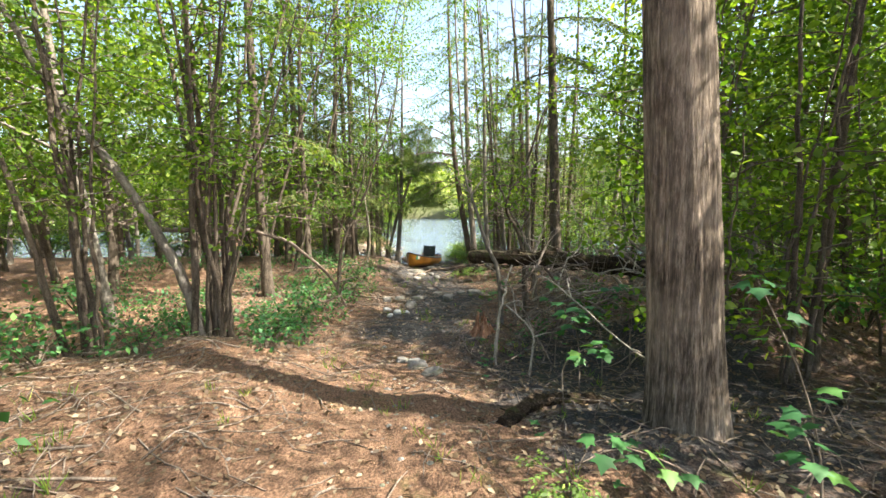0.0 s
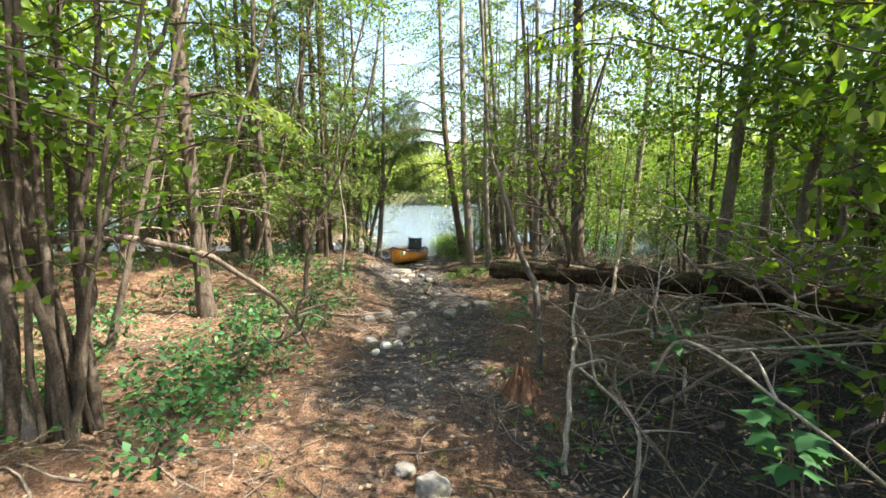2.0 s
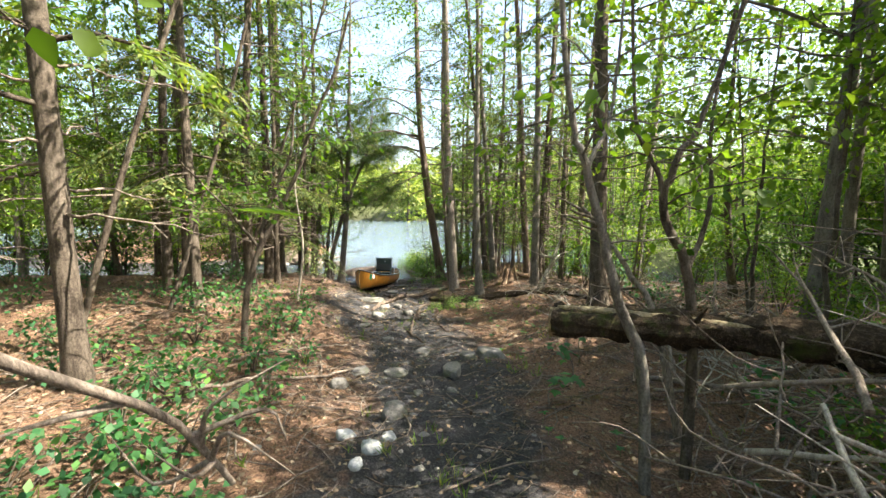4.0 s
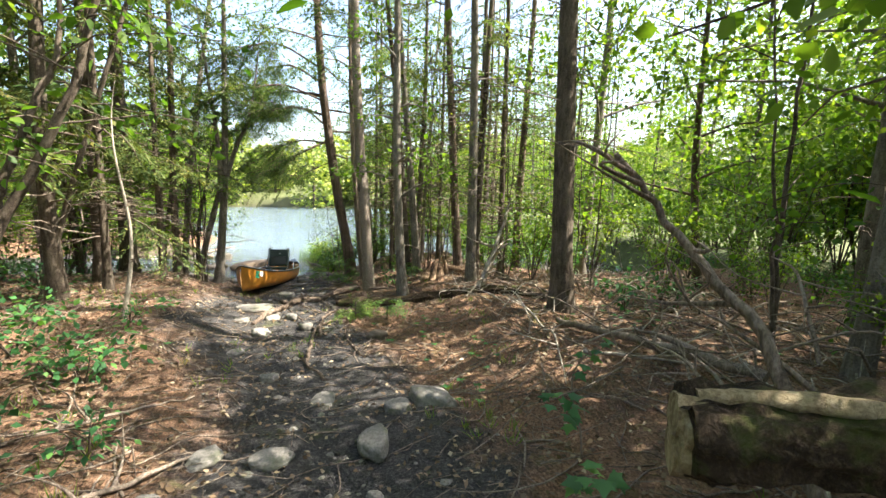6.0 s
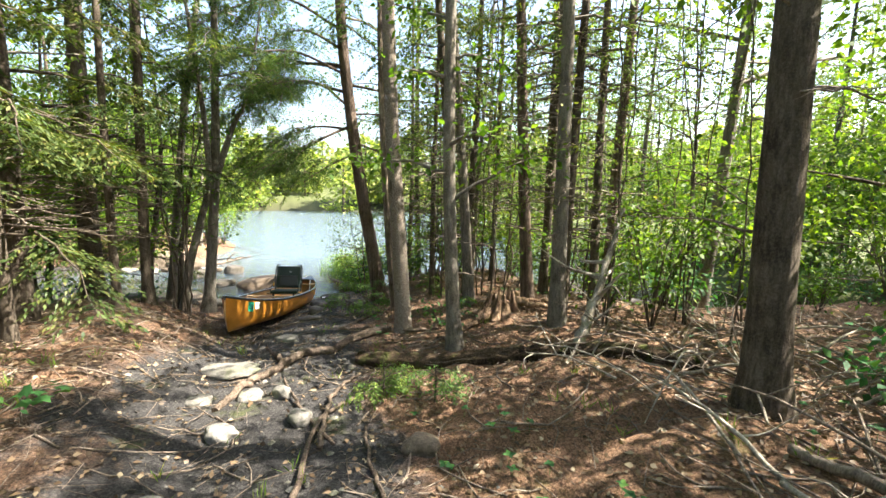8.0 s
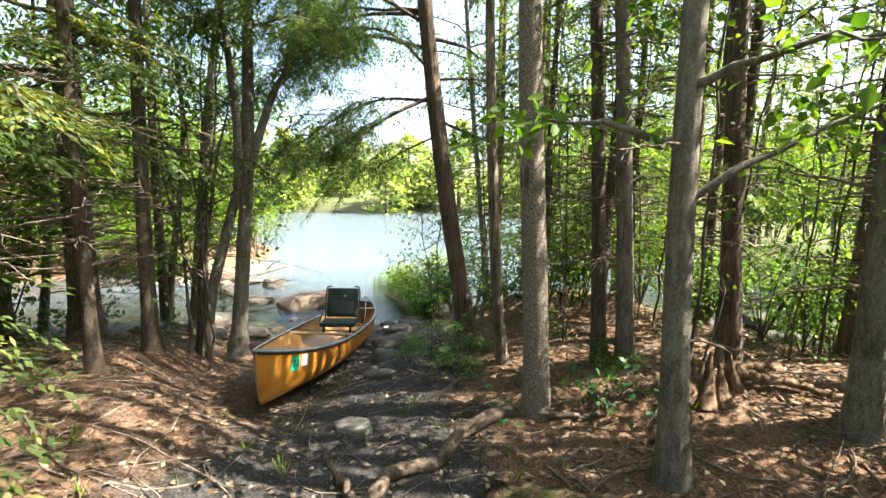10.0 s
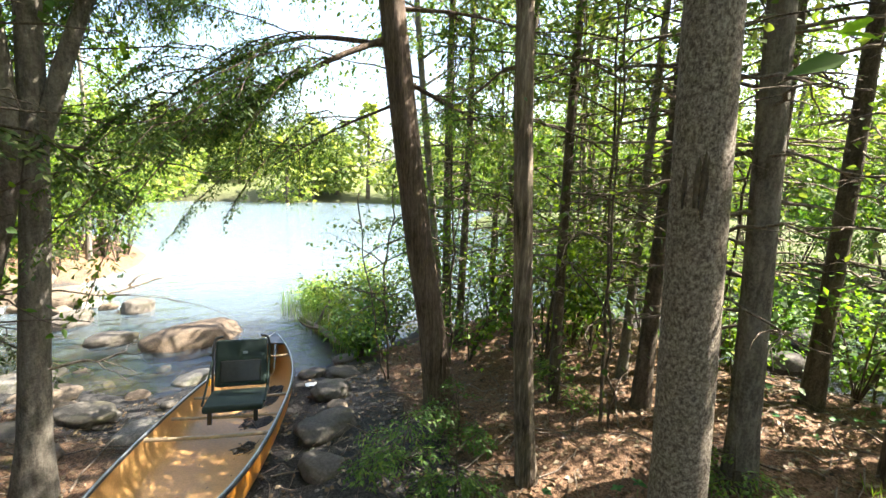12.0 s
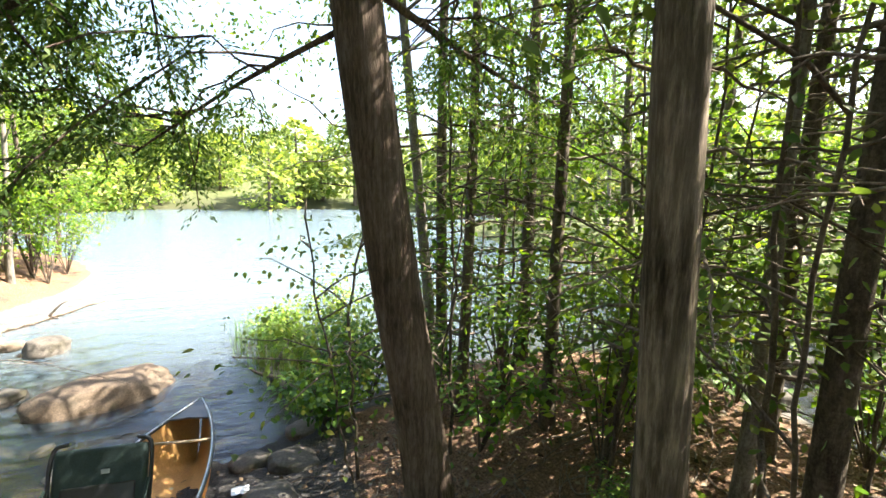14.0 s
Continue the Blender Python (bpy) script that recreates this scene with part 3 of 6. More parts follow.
# trees that the path passes
T("cedar_tree", (1.71, 2.98), 13, 0.48, (-0.8, 0.2), CEDAR, CEDAR_LEAF, "tall thick cedar with shaggy vertically ridged grey-brown bark", "tree", 11, "conifer",
  0.52, 22, 2.0, 0.09, 0.8, 5, 120, 0.05, 0.02, flare=0.2, n=110)
T("cedar_tree", (1.17, 17.15), 11, 0.235, (-2.2, -0.6), CEDAR_DARK, CEDAR_LEAF, "leaning dark cedar at the water's edge with long drooping branches", "tree", 12, "conifer",
  0.34, 24, 2.3, 0.05, 0.6, 0, 40, 0.06, 0.02, n=70, through_pts=[(1.12, 16.97, 0.4), (1.01, 16.95, 1.2), (0.83, 16.95, 2.2), (0.71, 16.95, 3.0), (0.6, 16.95, 3.8), (0.46, 16.98, 5.2), (0.36, 17, 8), (0.3, 17, 11.5)], extra=[
      [[(0.58, 16.95, 3.55), (0.1, 16.9, 3.3), (-0.4, 16.95, 2.95), (-0.8, 17.1, 2.7)], 0.026, 1.6],
      [[(0.5, 16.95, 4.1), (-0.2, 17.2, 4.25), (-0.9, 17.4, 3.9), (-1.6, 17.5, 3.5)], 0.028, 2.0],
      [[(0.53, 16.95, 3.9), (0.1, 16.7, 4.15), (-0.4, 16.5, 4.1), (-0.9, 16.4, 3.85)], 0.024, 1.1],
      [[(0.64, 16.95, 3.3), (1.0, 17.1, 3.2), (1.6, 17.3, 3.05), (2.1, 17.5, 3.0)], 0.024, 0.5],
      [[(0.56, 16.95, 3.75), (1.1, 16.8, 3.75), (1.6, 16.6, 3.65)], 0.02, 0.4],
      [[(0.46, 17.0, 4.5), (-0.3, 17.9, 4.7), (-1.0, 18.6, 4.5), (-1.7, 19.0, 4.0)], 0.028, 2.0],
      [[(0.44, 17.0, 4.8), (-0.1, 17.6, 5.2), (-0.7, 18.3, 5.2), (-1.3, 18.7, 4.8)], 0.026, 1.8],
      [[(0.42, 17.0, 5.1), (-0.4, 17.1, 5.5), (-1.2, 17.2, 5.3), (-2.0, 17.3, 4.8)], 0.026, 1.8],
      [[(0.5, 17.0, 4.4), (-0.3, 16.7, 4.6), (-1.1, 16.6, 4.4), (-1.9, 16.6, 4.0)], 0.024, 1.8],
      [[(0.64, 16.95, 3.5), (0.0, 17.3, 3.55), (-0.6, 17.6, 3.3), (-1.2, 17.9, 2.9)], 0.022, 1.6],
      [[(0.66, 17.0, 3.1), (0.25, 17.4, 2.9), (-0.2, 17.7, 2.6)], 0.014, 0.7]])
SCARRED = T("fir_tree", (0.96, 14.68), 12, 0.205, (-0.15, 0.1), FIR, FIR_LEAF, "straight young fir with pale blistered bark and an old scar", "tree", 13, "conifer",
  0.42, 16, 1.4, 0.06, 0.7, 0, 32, 0.012, 0.02, n=40, flare=0.2, through_pts=[(1.09, 14.63, 0.7), (1.04, 14.63, 1.6), (0.965, 14.63, 2.64), (0.91, 14.63, 3.5), (0.84, 14.65, 5.5), (0.8, 14.7, 8), (0.8, 14.7, 12)])
T("cedar_tree", (1.24, 15.95), 10, 0.122, (0.25, 0.3), CEDAR, CEDAR_LEAF, "slender cedar with peeling grey-brown bark", "tree", 14, "conifer", 0.45, 14, 1.4, 0.06, 0.7, 2, 36, 0.06, 0.02, n=60, through_pts=[(1.2, 15.75, 0.5), (1.11, 15.75, 1.33), (1.03, 15.75, 2.4), (0.98, 15.75, 3.2), (0.93, 15.8, 5), (0.9, 15.8, 10)])
T("fir_tree", (2.9, 11.2), 12, 0.27, (-0.6, 0.1), DARK_BARK, FIR_LEAF, "dark rough-barked fir beside the path", "tree", 15, "conifer", 0.36, 24, 1.9, 0.075, 0.9, 14, 28, 0.03, 0.015, n=40)
T("young_tree", (1.44, 13.5), 9, 0.15, (-0.35, 0.05), GREY_BARK, LEAF, "grey young tree with leafy low twigs", "tree", 16, "broad", 0.16, 26, 0.75, 0.08, 0.8, 3, 20, 0.02, 0.03)
for a, z, ln, w in ((-2.62, 1.88, 0.17, 0.012), (-2.45, 1.9, 0.22, 0.009), (-2.36, 1.86, 0.2, 0.008), (-3.0, 1.87, 0.16, 0.009)):
    c = np.array([0.094 * math.cos(a) - 0.115, 0.094 * math.sin(a), z])
    part("bark_scar", tube(Buf(), [c - (0, 0, ln / 2), c, c + (0, 0, ln / 2)], (w * 0.4, w, w * 0.4), 6), DARK_BARK, SCARRED, "old dark gouge in the bark")
WOOD = "firs and cedars on the point"
for k, (x, y, d, h, lean, bark) in enumerate((
        (2.86, 14.62, 0.17, 11, (-0.9, 0.1), CEDAR_DARK), (2.6, 13.4, 0.17, 10, (-0.25, 0.1), GREY_BARK), (2.72, 13.52, 0.12, 10, (0.3, 0.1), DARK_BARK), (3.4, 13.9, 0.12, 9, (0.0, 0.3), DARK_BARK),
        (2.13, 15.04, 0.155, 10, (-0.75, 0.1), GREY_BARK), (1.95, 16.5, 0.09, 9, (0.1, 0.1), DARK_BARK), (2.0, 15.27, 0.14, 10, (-0.9, 0.0), DARK_BARK),
        (2.4, 16.0, 0.13, 9, (0.2, 0.2), DARK_BARK), (2.65, 16.45, 0.085, 8, (0.5, 0.2), GREY_BARK), (2.25, 17.6, 0.1, 8, (0.1, 0.1), DARK_BARK),
        (3.5, 15.4, 0.14, 10, (0.2, 0.2), DARK_BARK), (3.1, 16.6, 0.10, 9, (0.1, 0.1), DARK_BARK), (4.1, 14.6, 0.16, 10, (0.2, 0.0), CEDAR_DARK),
        (1.9, 18.3, 0.10, 8, (0.1, 0.2), DARK_BARK), (3.9, 16.1, 0.12, 9, (0.1, 0.1), DARK_BARK))):
    T("conifer_tree", (x, y), h, d, lean, bark, CEDAR_LEAF if k % 2 else FIR_LEAF, "slim conifer with bare lower trunk and dead side twigs", "tree", 40 + k, "conifer", 0.3, 19, 1.05, 0.055, 0.62, 28, 16, 0.03, 0.02, WOOD, 0.3)
# left bank
T("forked_tree", (-1.68, 17.15), 9, 0.17, (0.1, -0.1), GREY_BARK, CEDAR_LEAF, "grey forked tree beside the canoe", "tree", 60, "conifer", 0.42, 16, 1.7, 0.06, 0.7, 3, 20, 0.02, 0.03,
  through_pts=[(-1.68, 16.9, 0.5), (-1.6, 16.9, 1.4), (-1.5, 16.9, 2.6), (-1.45, 16.9, 3.76), (-1.4, 16.9, 5.5), (-1.3, 16.9, 9)],
  extra=[[[(-1.5, 16.9, 2.6), (-1.4, 16.88, 2.88), (-1.2, 16.88, 3.46), (-1.02, 16.9, 3.83), (-0.85, 17.0, 4.7), (-0.7, 17.1, 6.0)], 0.065, 0.5]])
T("leaning_tree", (-2.05, 16.9), 6, 0.13, (0, 0), GREY_BARK, CEDAR_LEAF, "crooked grey trunk leaning against a forked tree", "tree", 59, "conifer", 0.6, 10, 1.3, 0.06, 0.8, 2, 18, 0.03, 0.02,
  through_pts=[(-2.02, 16.85, 0.5), (-1.92, 16.82, 1.2), (-1.72, 16.8, 1.95), (-1.57, 16.8, 2.6), (-1.6, 16.8, 3.6), (-1.75, 16.8, 5), (-1.9, 16.8, 6.5)])
T("spruce_tree", (-3.35, 17.15), 12, 0.3, (0.1, 0), DARK_BARK, FIR_LEAF, "dark spruce with dense low dead branches", "tree", 61, "conifer", 0.14, 34, 1.9, 0.065, 0.8, 36, 24, 0.03, 0.02)
T("spruce_tree", (-2.3, 16.2), 10, 0.14, (0.0, 0.1), DARK_BARK, FIR_LEAF, "thin dark spruce on the mossy bank", "tree", 62, "conifer", 0.18, 26, 1.3, 0.065, 0.75, 24, 16, 0.03, 0.03)
T("spruce_tree", (-2.35, 15.3), 9, 0.1, (0.0, 0.1), DARK_BARK, FIR_LEAF, "thin dark spruce on the mossy bank", "tree", 63, "conifer", 0.2, 22, 1.1, 0.065, 0.75, 22, 14, 0.03, 0.03)
T("spruce_tree", (-3.1, 14.9), 11, 0.2, (-0.1, 0.1), DARK_BARK, FIR_LEAF, "dark spruce hung with dead twigs", "tree", 64, "conifer", 0.16, 30, 1.6, 0.065, 0.75, 34, 18, 0.03, 0.03)
T("spruce_tree", (-4.3, 13.6), 11, 0.22, (0.1, 0.0), DARK_BARK, FIR_LEAF, "dark spruce hung with dead twigs", "tree", 65, "conifer", 0.16, 30, 1.8, 0.065, 0.75, 34, 18, 0.03, 0.03)
T("dead_pole_tree", (-2.05, 12.1), 2.6, 0.05, (0.05, 0.05), DEAD, LEAF, "thin bleached dead sapling", "dead tree", 66, "broad", 0.9, 0, dead=7, reach=0.5, sides=8)


def stems(name, base, specs, bark, leaf, label, seed, leafsize=0.08, density=1.0, category="shrub", start=0.35):
    """A clump of stems from one foot: each has a top offset, a height and a radius."""
    rng = np.random.default_rng(seed)
    z = floor_z(*base) - 0.05
    root = thing(name, (base[0], base[1], z), label, category)
    cb = Buf()
    for dx, dy, h, r in specs:
        ox, oy = rng.uniform(-0.16, 0.16, 2)
        mid = (ox + dx * 0.35 + rng.uniform(-0.08, 0.08), oy + dy * 0.35 + rng.uniform(-0.08, 0.08), h * 0.45)
        q = curve_pts([(ox, oy, 0), mid, (ox + dx, oy + dy, h)], 16)
        q[2:] += rng.normal(size=(14, 3)) * 0.015
        sb = part("stem", tube(Buf(), q, np.linspace(r, 0.006, 16), 9, 0.03, seed), bark, root)
        for i in range(9):
            f = rng.uniform(start, 0.98)
            p = point_on(q, f)
            az, ln = rng.uniform(0, 6.28), rng.uniform(0.4, 1.2)
            w = limb_line(p, az, ln, rng.uniform(0.1, 0.7), rng.uniform(0.1, 0.4), rng, 6)
            part("twig", tube(Buf(), w, np.linspace(0.008, 0.003, 6), 5, cap=False), bark, sb)
            foliage(cb, w, rng, int(40 * density * ln), 0.22, leafsize, leafsize * 0.62, 0.15)
    if cb.n:
        part("crown", cb, leaf, root)
    return root


stems("maple_shrub", (-2.6, 5.05), [(-0.2, 0.2, 6, 0.05), (0.15, 0.3, 6, 0.045), (-0.5, 0.9, 5.5, 0.04), (0.5, 0.7, 5, 0.035), (-0.9, 0.4, 5.5, 0.045),
      (0.75, -0.35, 4.5, 0.022), (0.3, 0.9, 5, 0.03), (-0.1, -0.3, 4, 0.02), (0.95, 0.9, 4, 0.025), (0.1, -0.4, 5, 0.035), (0.55, -0.15, 5, 0.03), (-0.35, -0.3, 5.5, 0.035), (1.1, -0.1, 3.6, 0.018)], DARK_BARK, LEAF, "clump of dark crooked maple stems with fresh green leaves", 70, 0.07, 1.0)
stems("maple_shrub", (-3.85, 4.75), [(-0.5, 0.1, 5.5, 0.04), (-0.1, -0.2, 5.5, 0.05), (0.3, 0.4, 5.5, 0.03), (-0.9, -0.3, 5, 0.04), (0.5, 0.0, 4.5, 0.025), (-0.3, 0.5, 5, 0.03)], DARK_BARK, LEAF, "clump of dark maple stems beside the hollow", 69, 0.07, 1.0)
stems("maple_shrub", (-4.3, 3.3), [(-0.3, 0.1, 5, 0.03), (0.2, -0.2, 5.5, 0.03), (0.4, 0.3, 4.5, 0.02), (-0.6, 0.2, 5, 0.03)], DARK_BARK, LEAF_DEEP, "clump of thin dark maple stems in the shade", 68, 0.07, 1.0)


def crooked(name, base, limbs, bark, leaf, label, seed, leafsize=0.075, per=30, category="tree"):
    """A crooked stem and its limbs, each a line with its radii and the number of leafy twigs on its upper part."""
    rng = np.random.default_rng(seed)
    root = thing(name, base, label, category)
    cb = Buf()
    for k, (pts, r0, r1, twigs) in enumerate(limbs):
        q = curve_pts(np.array(pts) - np.array(base), 26)
        q[1:-1] += rng.normal(size=(24, 3)) * r0 * 0.12
        stem = part("trunk" if k == 0 else "limb", tube(Buf(), q, np.linspace(r0, r1, 26), 12, 0.05, seed), bark, root)
        for i in range(twigs):
            w = limb_line(point_on(q, rng.uniform(0.4, 1.0)), rng.uniform(0, 6.28), rng.uniform(0.35, 1.0), rng.uniform(0.0, 0.6), rng.uniform(0.1, 0.4), rng, 6)
            part("twig", tube(Buf(), w, np.linspace(0.007, 0.003, 6), 5, cap=False), bark, stem)
            foliage(cb, w, rng, per, 0.16, leafsize, leafsize * 0.62, 0.15)
    if cb.n:
        part("crown", cb, leaf, root)
    return root


crooked("maple_shrub", (-2.72, 4.95, floor_z(-2.72, 4.95) - 0.05), [([(-2.72, 4.95, floor_z(-2.72, 4.95) - 0.05), (-2.85, 4.95, 2.2), (-3.45, 4.95, 3.35), (-4.05, 4.95, 4.2), (-4.6, 4.9, 5.4)], 0.065, 0.025, 9)], GREY_BARK, LEAF, "grey maple stem leaning far out of its clump", 171)
fx, fy = -2.34, 10.1
crooked("maple_sapling", (fx, fy, floor_z(fx, fy) - 0.05), [
    ([(fx, fy, floor_z(fx, fy) - 0.05), (-2.29, 10.1, 1.68), (-2.2, 10.1, 2.0), (-2.08, 10.1, 2.34), (-1.89, 10.1, 2.67), (-1.63, 10.1, 3.22), (-1.53, 10.1, 3.58), (-1.35, 10.05, 3.99), (-1.18, 10.0, 4.35), (-1.0, 9.9, 5.0)], 0.043, 0.014, 12),
    ([(-2.09, 10.1, 2.32), (-2.05, 10.1, 2.58), (-1.84, 10.15, 3.16), (-1.72, 10.2, 3.5), (-1.7, 10.3, 4.3)], 0.034, 0.01, 9),
    ([(-2.12, 10.1, 2.28), (-2.33, 10.05, 2.58), (-2.44, 10.0, 2.75), (-2.9, 9.9, 3.3)], 0.02, 0.008, 8)], DARK_BARK, LEAF, "dark forked maple sapling leaning over the path", 172, 0.08, 26)
gx0, gy0 = 1.3, 6.9
crooked("gnarled_sapling", (gx0, gy0, floor_z(gx0, gy0) - 0.05), [
    ([(gx0, gy0, floor_z(gx0, gy0) - 0.05), (1.28, 6.9, 2.1), (1.18, 6.9, 2.54), (1.05, 6.9, 2.77), (1.0, 6.9, 2.93), (1.05, 6.9, 3.09), (1.1, 6.9, 3.24), (1.25, 6.95, 3.4), (1.6, 7.0, 4.4)], 0.034, 0.014, 10),
    ([(1.0, 6.9, 2.93), (0.98, 6.9, 3.05), (0.91, 6.92, 3.2), (0.82, 6.95, 3.45), (0.75, 7.0, 4.6)], 0.018, 0.008, 8),
    ([(1.2, 6.9, 2.5), (1.4, 7.0, 2.9), (1.45, 7.1, 3.5), (1.7, 7.2, 4.6)], 0.018, 0.008, 8)], DARK_BARK, LEAF, "gnarled dark sapling with twisting limbs", 173, 0.075, 14)
crooked("grey_sapling", (0.93, 6.76, floor_z(0.93, 6.76) - 0.05), [
    ([(0.93, 6.76, floor_z(0.93, 6.76) - 0.05), (0.87, 6.78, 1.94), (0.75, 6.8, 2.23), (0.64, 6.8, 2.52), (0.5, 6.82, 3.0), (0.43, 6.83, 3.21), (0.38, 6.85, 3.4), (0.3, 6.95, 4.4), (0.25, 7.0, 6.0)], 0.036, 0.012, 8),
    ([(0.47, 6.83, 3.1), (0.7, 7.0, 3.5), (0.8, 7.1, 4.4)], 0.016, 0.006, 6)], GREY_BARK, LEAF, "slim grey sapling rising past the fallen log", 174, 0.075, 12)
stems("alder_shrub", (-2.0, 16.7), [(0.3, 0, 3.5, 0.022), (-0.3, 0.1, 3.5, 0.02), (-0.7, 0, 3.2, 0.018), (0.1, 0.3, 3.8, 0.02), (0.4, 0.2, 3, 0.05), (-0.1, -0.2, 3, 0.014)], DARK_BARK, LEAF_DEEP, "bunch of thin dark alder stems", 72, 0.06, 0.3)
stems("sapling", (-2.25, 1.9), [(-0.15, 0.1, 5, 0.022), (-0.5, -0.3, 4, 0.015)], GREY_BARK, LEAF, "thin grey sapling beside the trail", 73, 0.08, 0.7, "tree")
stems("sapling", (3.3, 7.9), [(0.1, 0.1, 5.5, 0.03)], DARK_BARK, LEAF, "slim dark leafy sapling in the thicket", 77, 0.085, 0.8, "tree", 0.45)
stems("sapling", (4.0, 9.2), [(0.2, 0.1, 5, 0.03), (-0.4, 0.2, 4, 0.02)], DARK_BARK, LEAF, "slim dark leafy sapling in the thicket", 78, 0.085, 0.9, "tree", 0.3)
for k, (x, y, h) in enumerate(((3.9, 13.0, 4.5), (2.6, 15.6, 4.2), (3.6, 14.6, 4.5), (2.0, 16.9, 4.0), (1.55, 18.0, 3.8), (4.2, 13.3, 4.8), (3.0, 17.4, 4.2), (0.85, 18.0, 2.6), (4.0, 12.2, 4.5), (2.3, 18.6, 4.0), (2.2, 14.4, 4.2), (3.2, 13.2, 4.5), (1.9, 15.9, 3.8), (4.6, 13.9, 4.5), (3.0, 15.9, 4.0), (4.4, 15.2, 4.5), (2.7, 17.0, 3.6))):
    stems("leafy_sapling", (x, y), [(0.2 * math.sin(k), 0.2 * math.cos(k), h, 0.014), (-0.4 * math.cos(k), 0.3 * math.sin(k), h * 0.8, 0.01)], DARK_BARK, CEDAR_LEAF, "thin leafy sapling among the conifers", 280 + k, 0.05, 1.3, "sapling", 0.25)
for k, (x, y, h) in enumerate(((3.1, 3.7, 5.5), (2.7, 4.7, 4.8), (4.6, 4.3, 5.0), (2.4, 3.9, 3.5))):
    stems("leafy_shrub", (x, y), [(0.4 * math.sin(k + s), 0.4 * math.cos(2 * k + s), h * (1 - 0.12 * s), 0.03 - 0.005 * s) for s in range(4)], DARK_BARK, LEAF, "dense leafy shrub with many dark twiggy stems", 95 + k, 0.085, 1.0, "shrub", 0.2)
# western four close the sky; eastern five, mostly out of view, added for shade
for k, (x, y, h, lean, low) in enumerate(((-3.9, 7.4, 10, (2.8, 0.6), 0.45), (-3.9, 11.8, 11, (3.0, 0.3), 0.42), (-3.3, 13.4, 10, (2.9, -0.2), 0.45), (-4.0, 9.6, 10, (3.0, 0.8), 0.48),
        (3.2, 0.3, 11, (0.2, 0.3), 0.52), (4.9, -0.4, 13, (0.2, 0.2), 0.5), (2.1, -1.6, 10, (0.2, 0.1), 0.5), (4.5, 2.9, 12, (0.1, 0.2), 0.52), (3.5, 4.1, 11, (0.1, 0.1), 0.55))):
    T("maple_tree", (x, y), h, 0.075 if x < 0 else 0.1, lean, DARK_BARK, LEAF, "tall slender maple added for the cover and shade of its leafy crown", "tree", 190 + k, "broad", low, 26, 2.2, 0.07, 1.0, 2, 12, 0.02, 0.05, "maples over the trail")
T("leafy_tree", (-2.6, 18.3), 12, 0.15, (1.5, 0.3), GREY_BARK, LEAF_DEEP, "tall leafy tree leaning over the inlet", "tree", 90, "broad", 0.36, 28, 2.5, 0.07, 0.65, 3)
T("leafy_tree", (2.1, 19.3), 10, 0.12, (-0.8, 0.2), GREY_BARK, CEDAR_LEAF, "tall leafy tree on the point", "tree", 91, "broad", 0.32, 26, 2.2, 0.075, 0.9, 3)
T("spruce_tree", (-3.0, 18.4), 9, 0.13, (0.0, 0.1), DARK_BARK, FIR_LEAF, "thin dark spruce on the mossy bank", "tree", 92, "conifer", 0.1, 32, 1.4, 0.06, 0.9, 16, 14, 0.03, 0.03)
T("spruce_tree", (-2.75, 14.0), 9, 0.11, (0.0, 0.1), DARK_BARK, FIR_LEAF, "thin dark spruce on the mossy bank", "tree", 93, "conifer", 0.1, 32, 1.3, 0.06, 0.9, 20, 14, 0.03, 0.03)


# ---- woods all round ----
def keep_clear(x, y):
    """Whether a wood tree may stand here."""
    if y < 19.5 and abs(x - path_x(y)) < (4.6 if x > 0 else 3.4) * (y < 3.4) + 2.5 * (y >= 3.4):
        return False
    if 0 < x < 3.3 and 2 < y < 10.5:
        return False
    if x > 4.5 and 10.5 < y < 19 and (x * 5.7 + y * 2.3) % 1 < 0.85:
        return False
    if -2.6 < x < 1.4 and 14 < y < 40:
        return False
    if 0.8 < x < 5 and 10.5 < y < 19:
        return False
    if 1.0 < x < 7 and y < 2.2 and (x * 7.3 + y * 3.1) % 1 < 0.5:
        return False
    return float(terrain(x, y)) > 0.12


def variants():
    """Models for the woods; the copies share their meshes."""
    out = []
    for k, (h, r, size, dens) in enumerate(((7.5, 1.7, 0.085, 1.0), (6, 1.5, 0.08, 1.0), (9, 1.9, 0.085, 1.0))):
        out.append(T("broadleaf_tree", (0, 0), h, 0.11 + 0.015 * k, (0.3, 0.2), (GREY_BARK, DARK_BARK, GREY_BARK)[k], LEAF, "slender leafy young tree in the wood", "tree", 100 + k, "broad", 0.22, 24, r, size, dens, 3, 9, 0.02, 0.10, "trees of the wood", 0.3, z0=0))
    for k, (h, r) in enumerate(((10, 1.7), (8, 1.5))):
        out.append(T("conifer_tree", (0, 0), h, 0.17, (0.1, 0.1), DARK_BARK, (CEDAR_LEAF, FIR_LEAF)[k], "dark conifer in the wood", "tree", 110 + k, "conifer", 0.18, 26, r, 0.10, 0.52, 10, 10, 0.02, 0.04, "trees of the wood", 0.3, z0=0))
    return out


MODELS = variants()
srng = random.Random(5)
spots = []


def far_enough(x, y, gap):
    if any((x - a) ** 2 + (y - b) ** 2 < gap * gap for a, b in spots):
        return False
    spots.append((x, y))
    return True


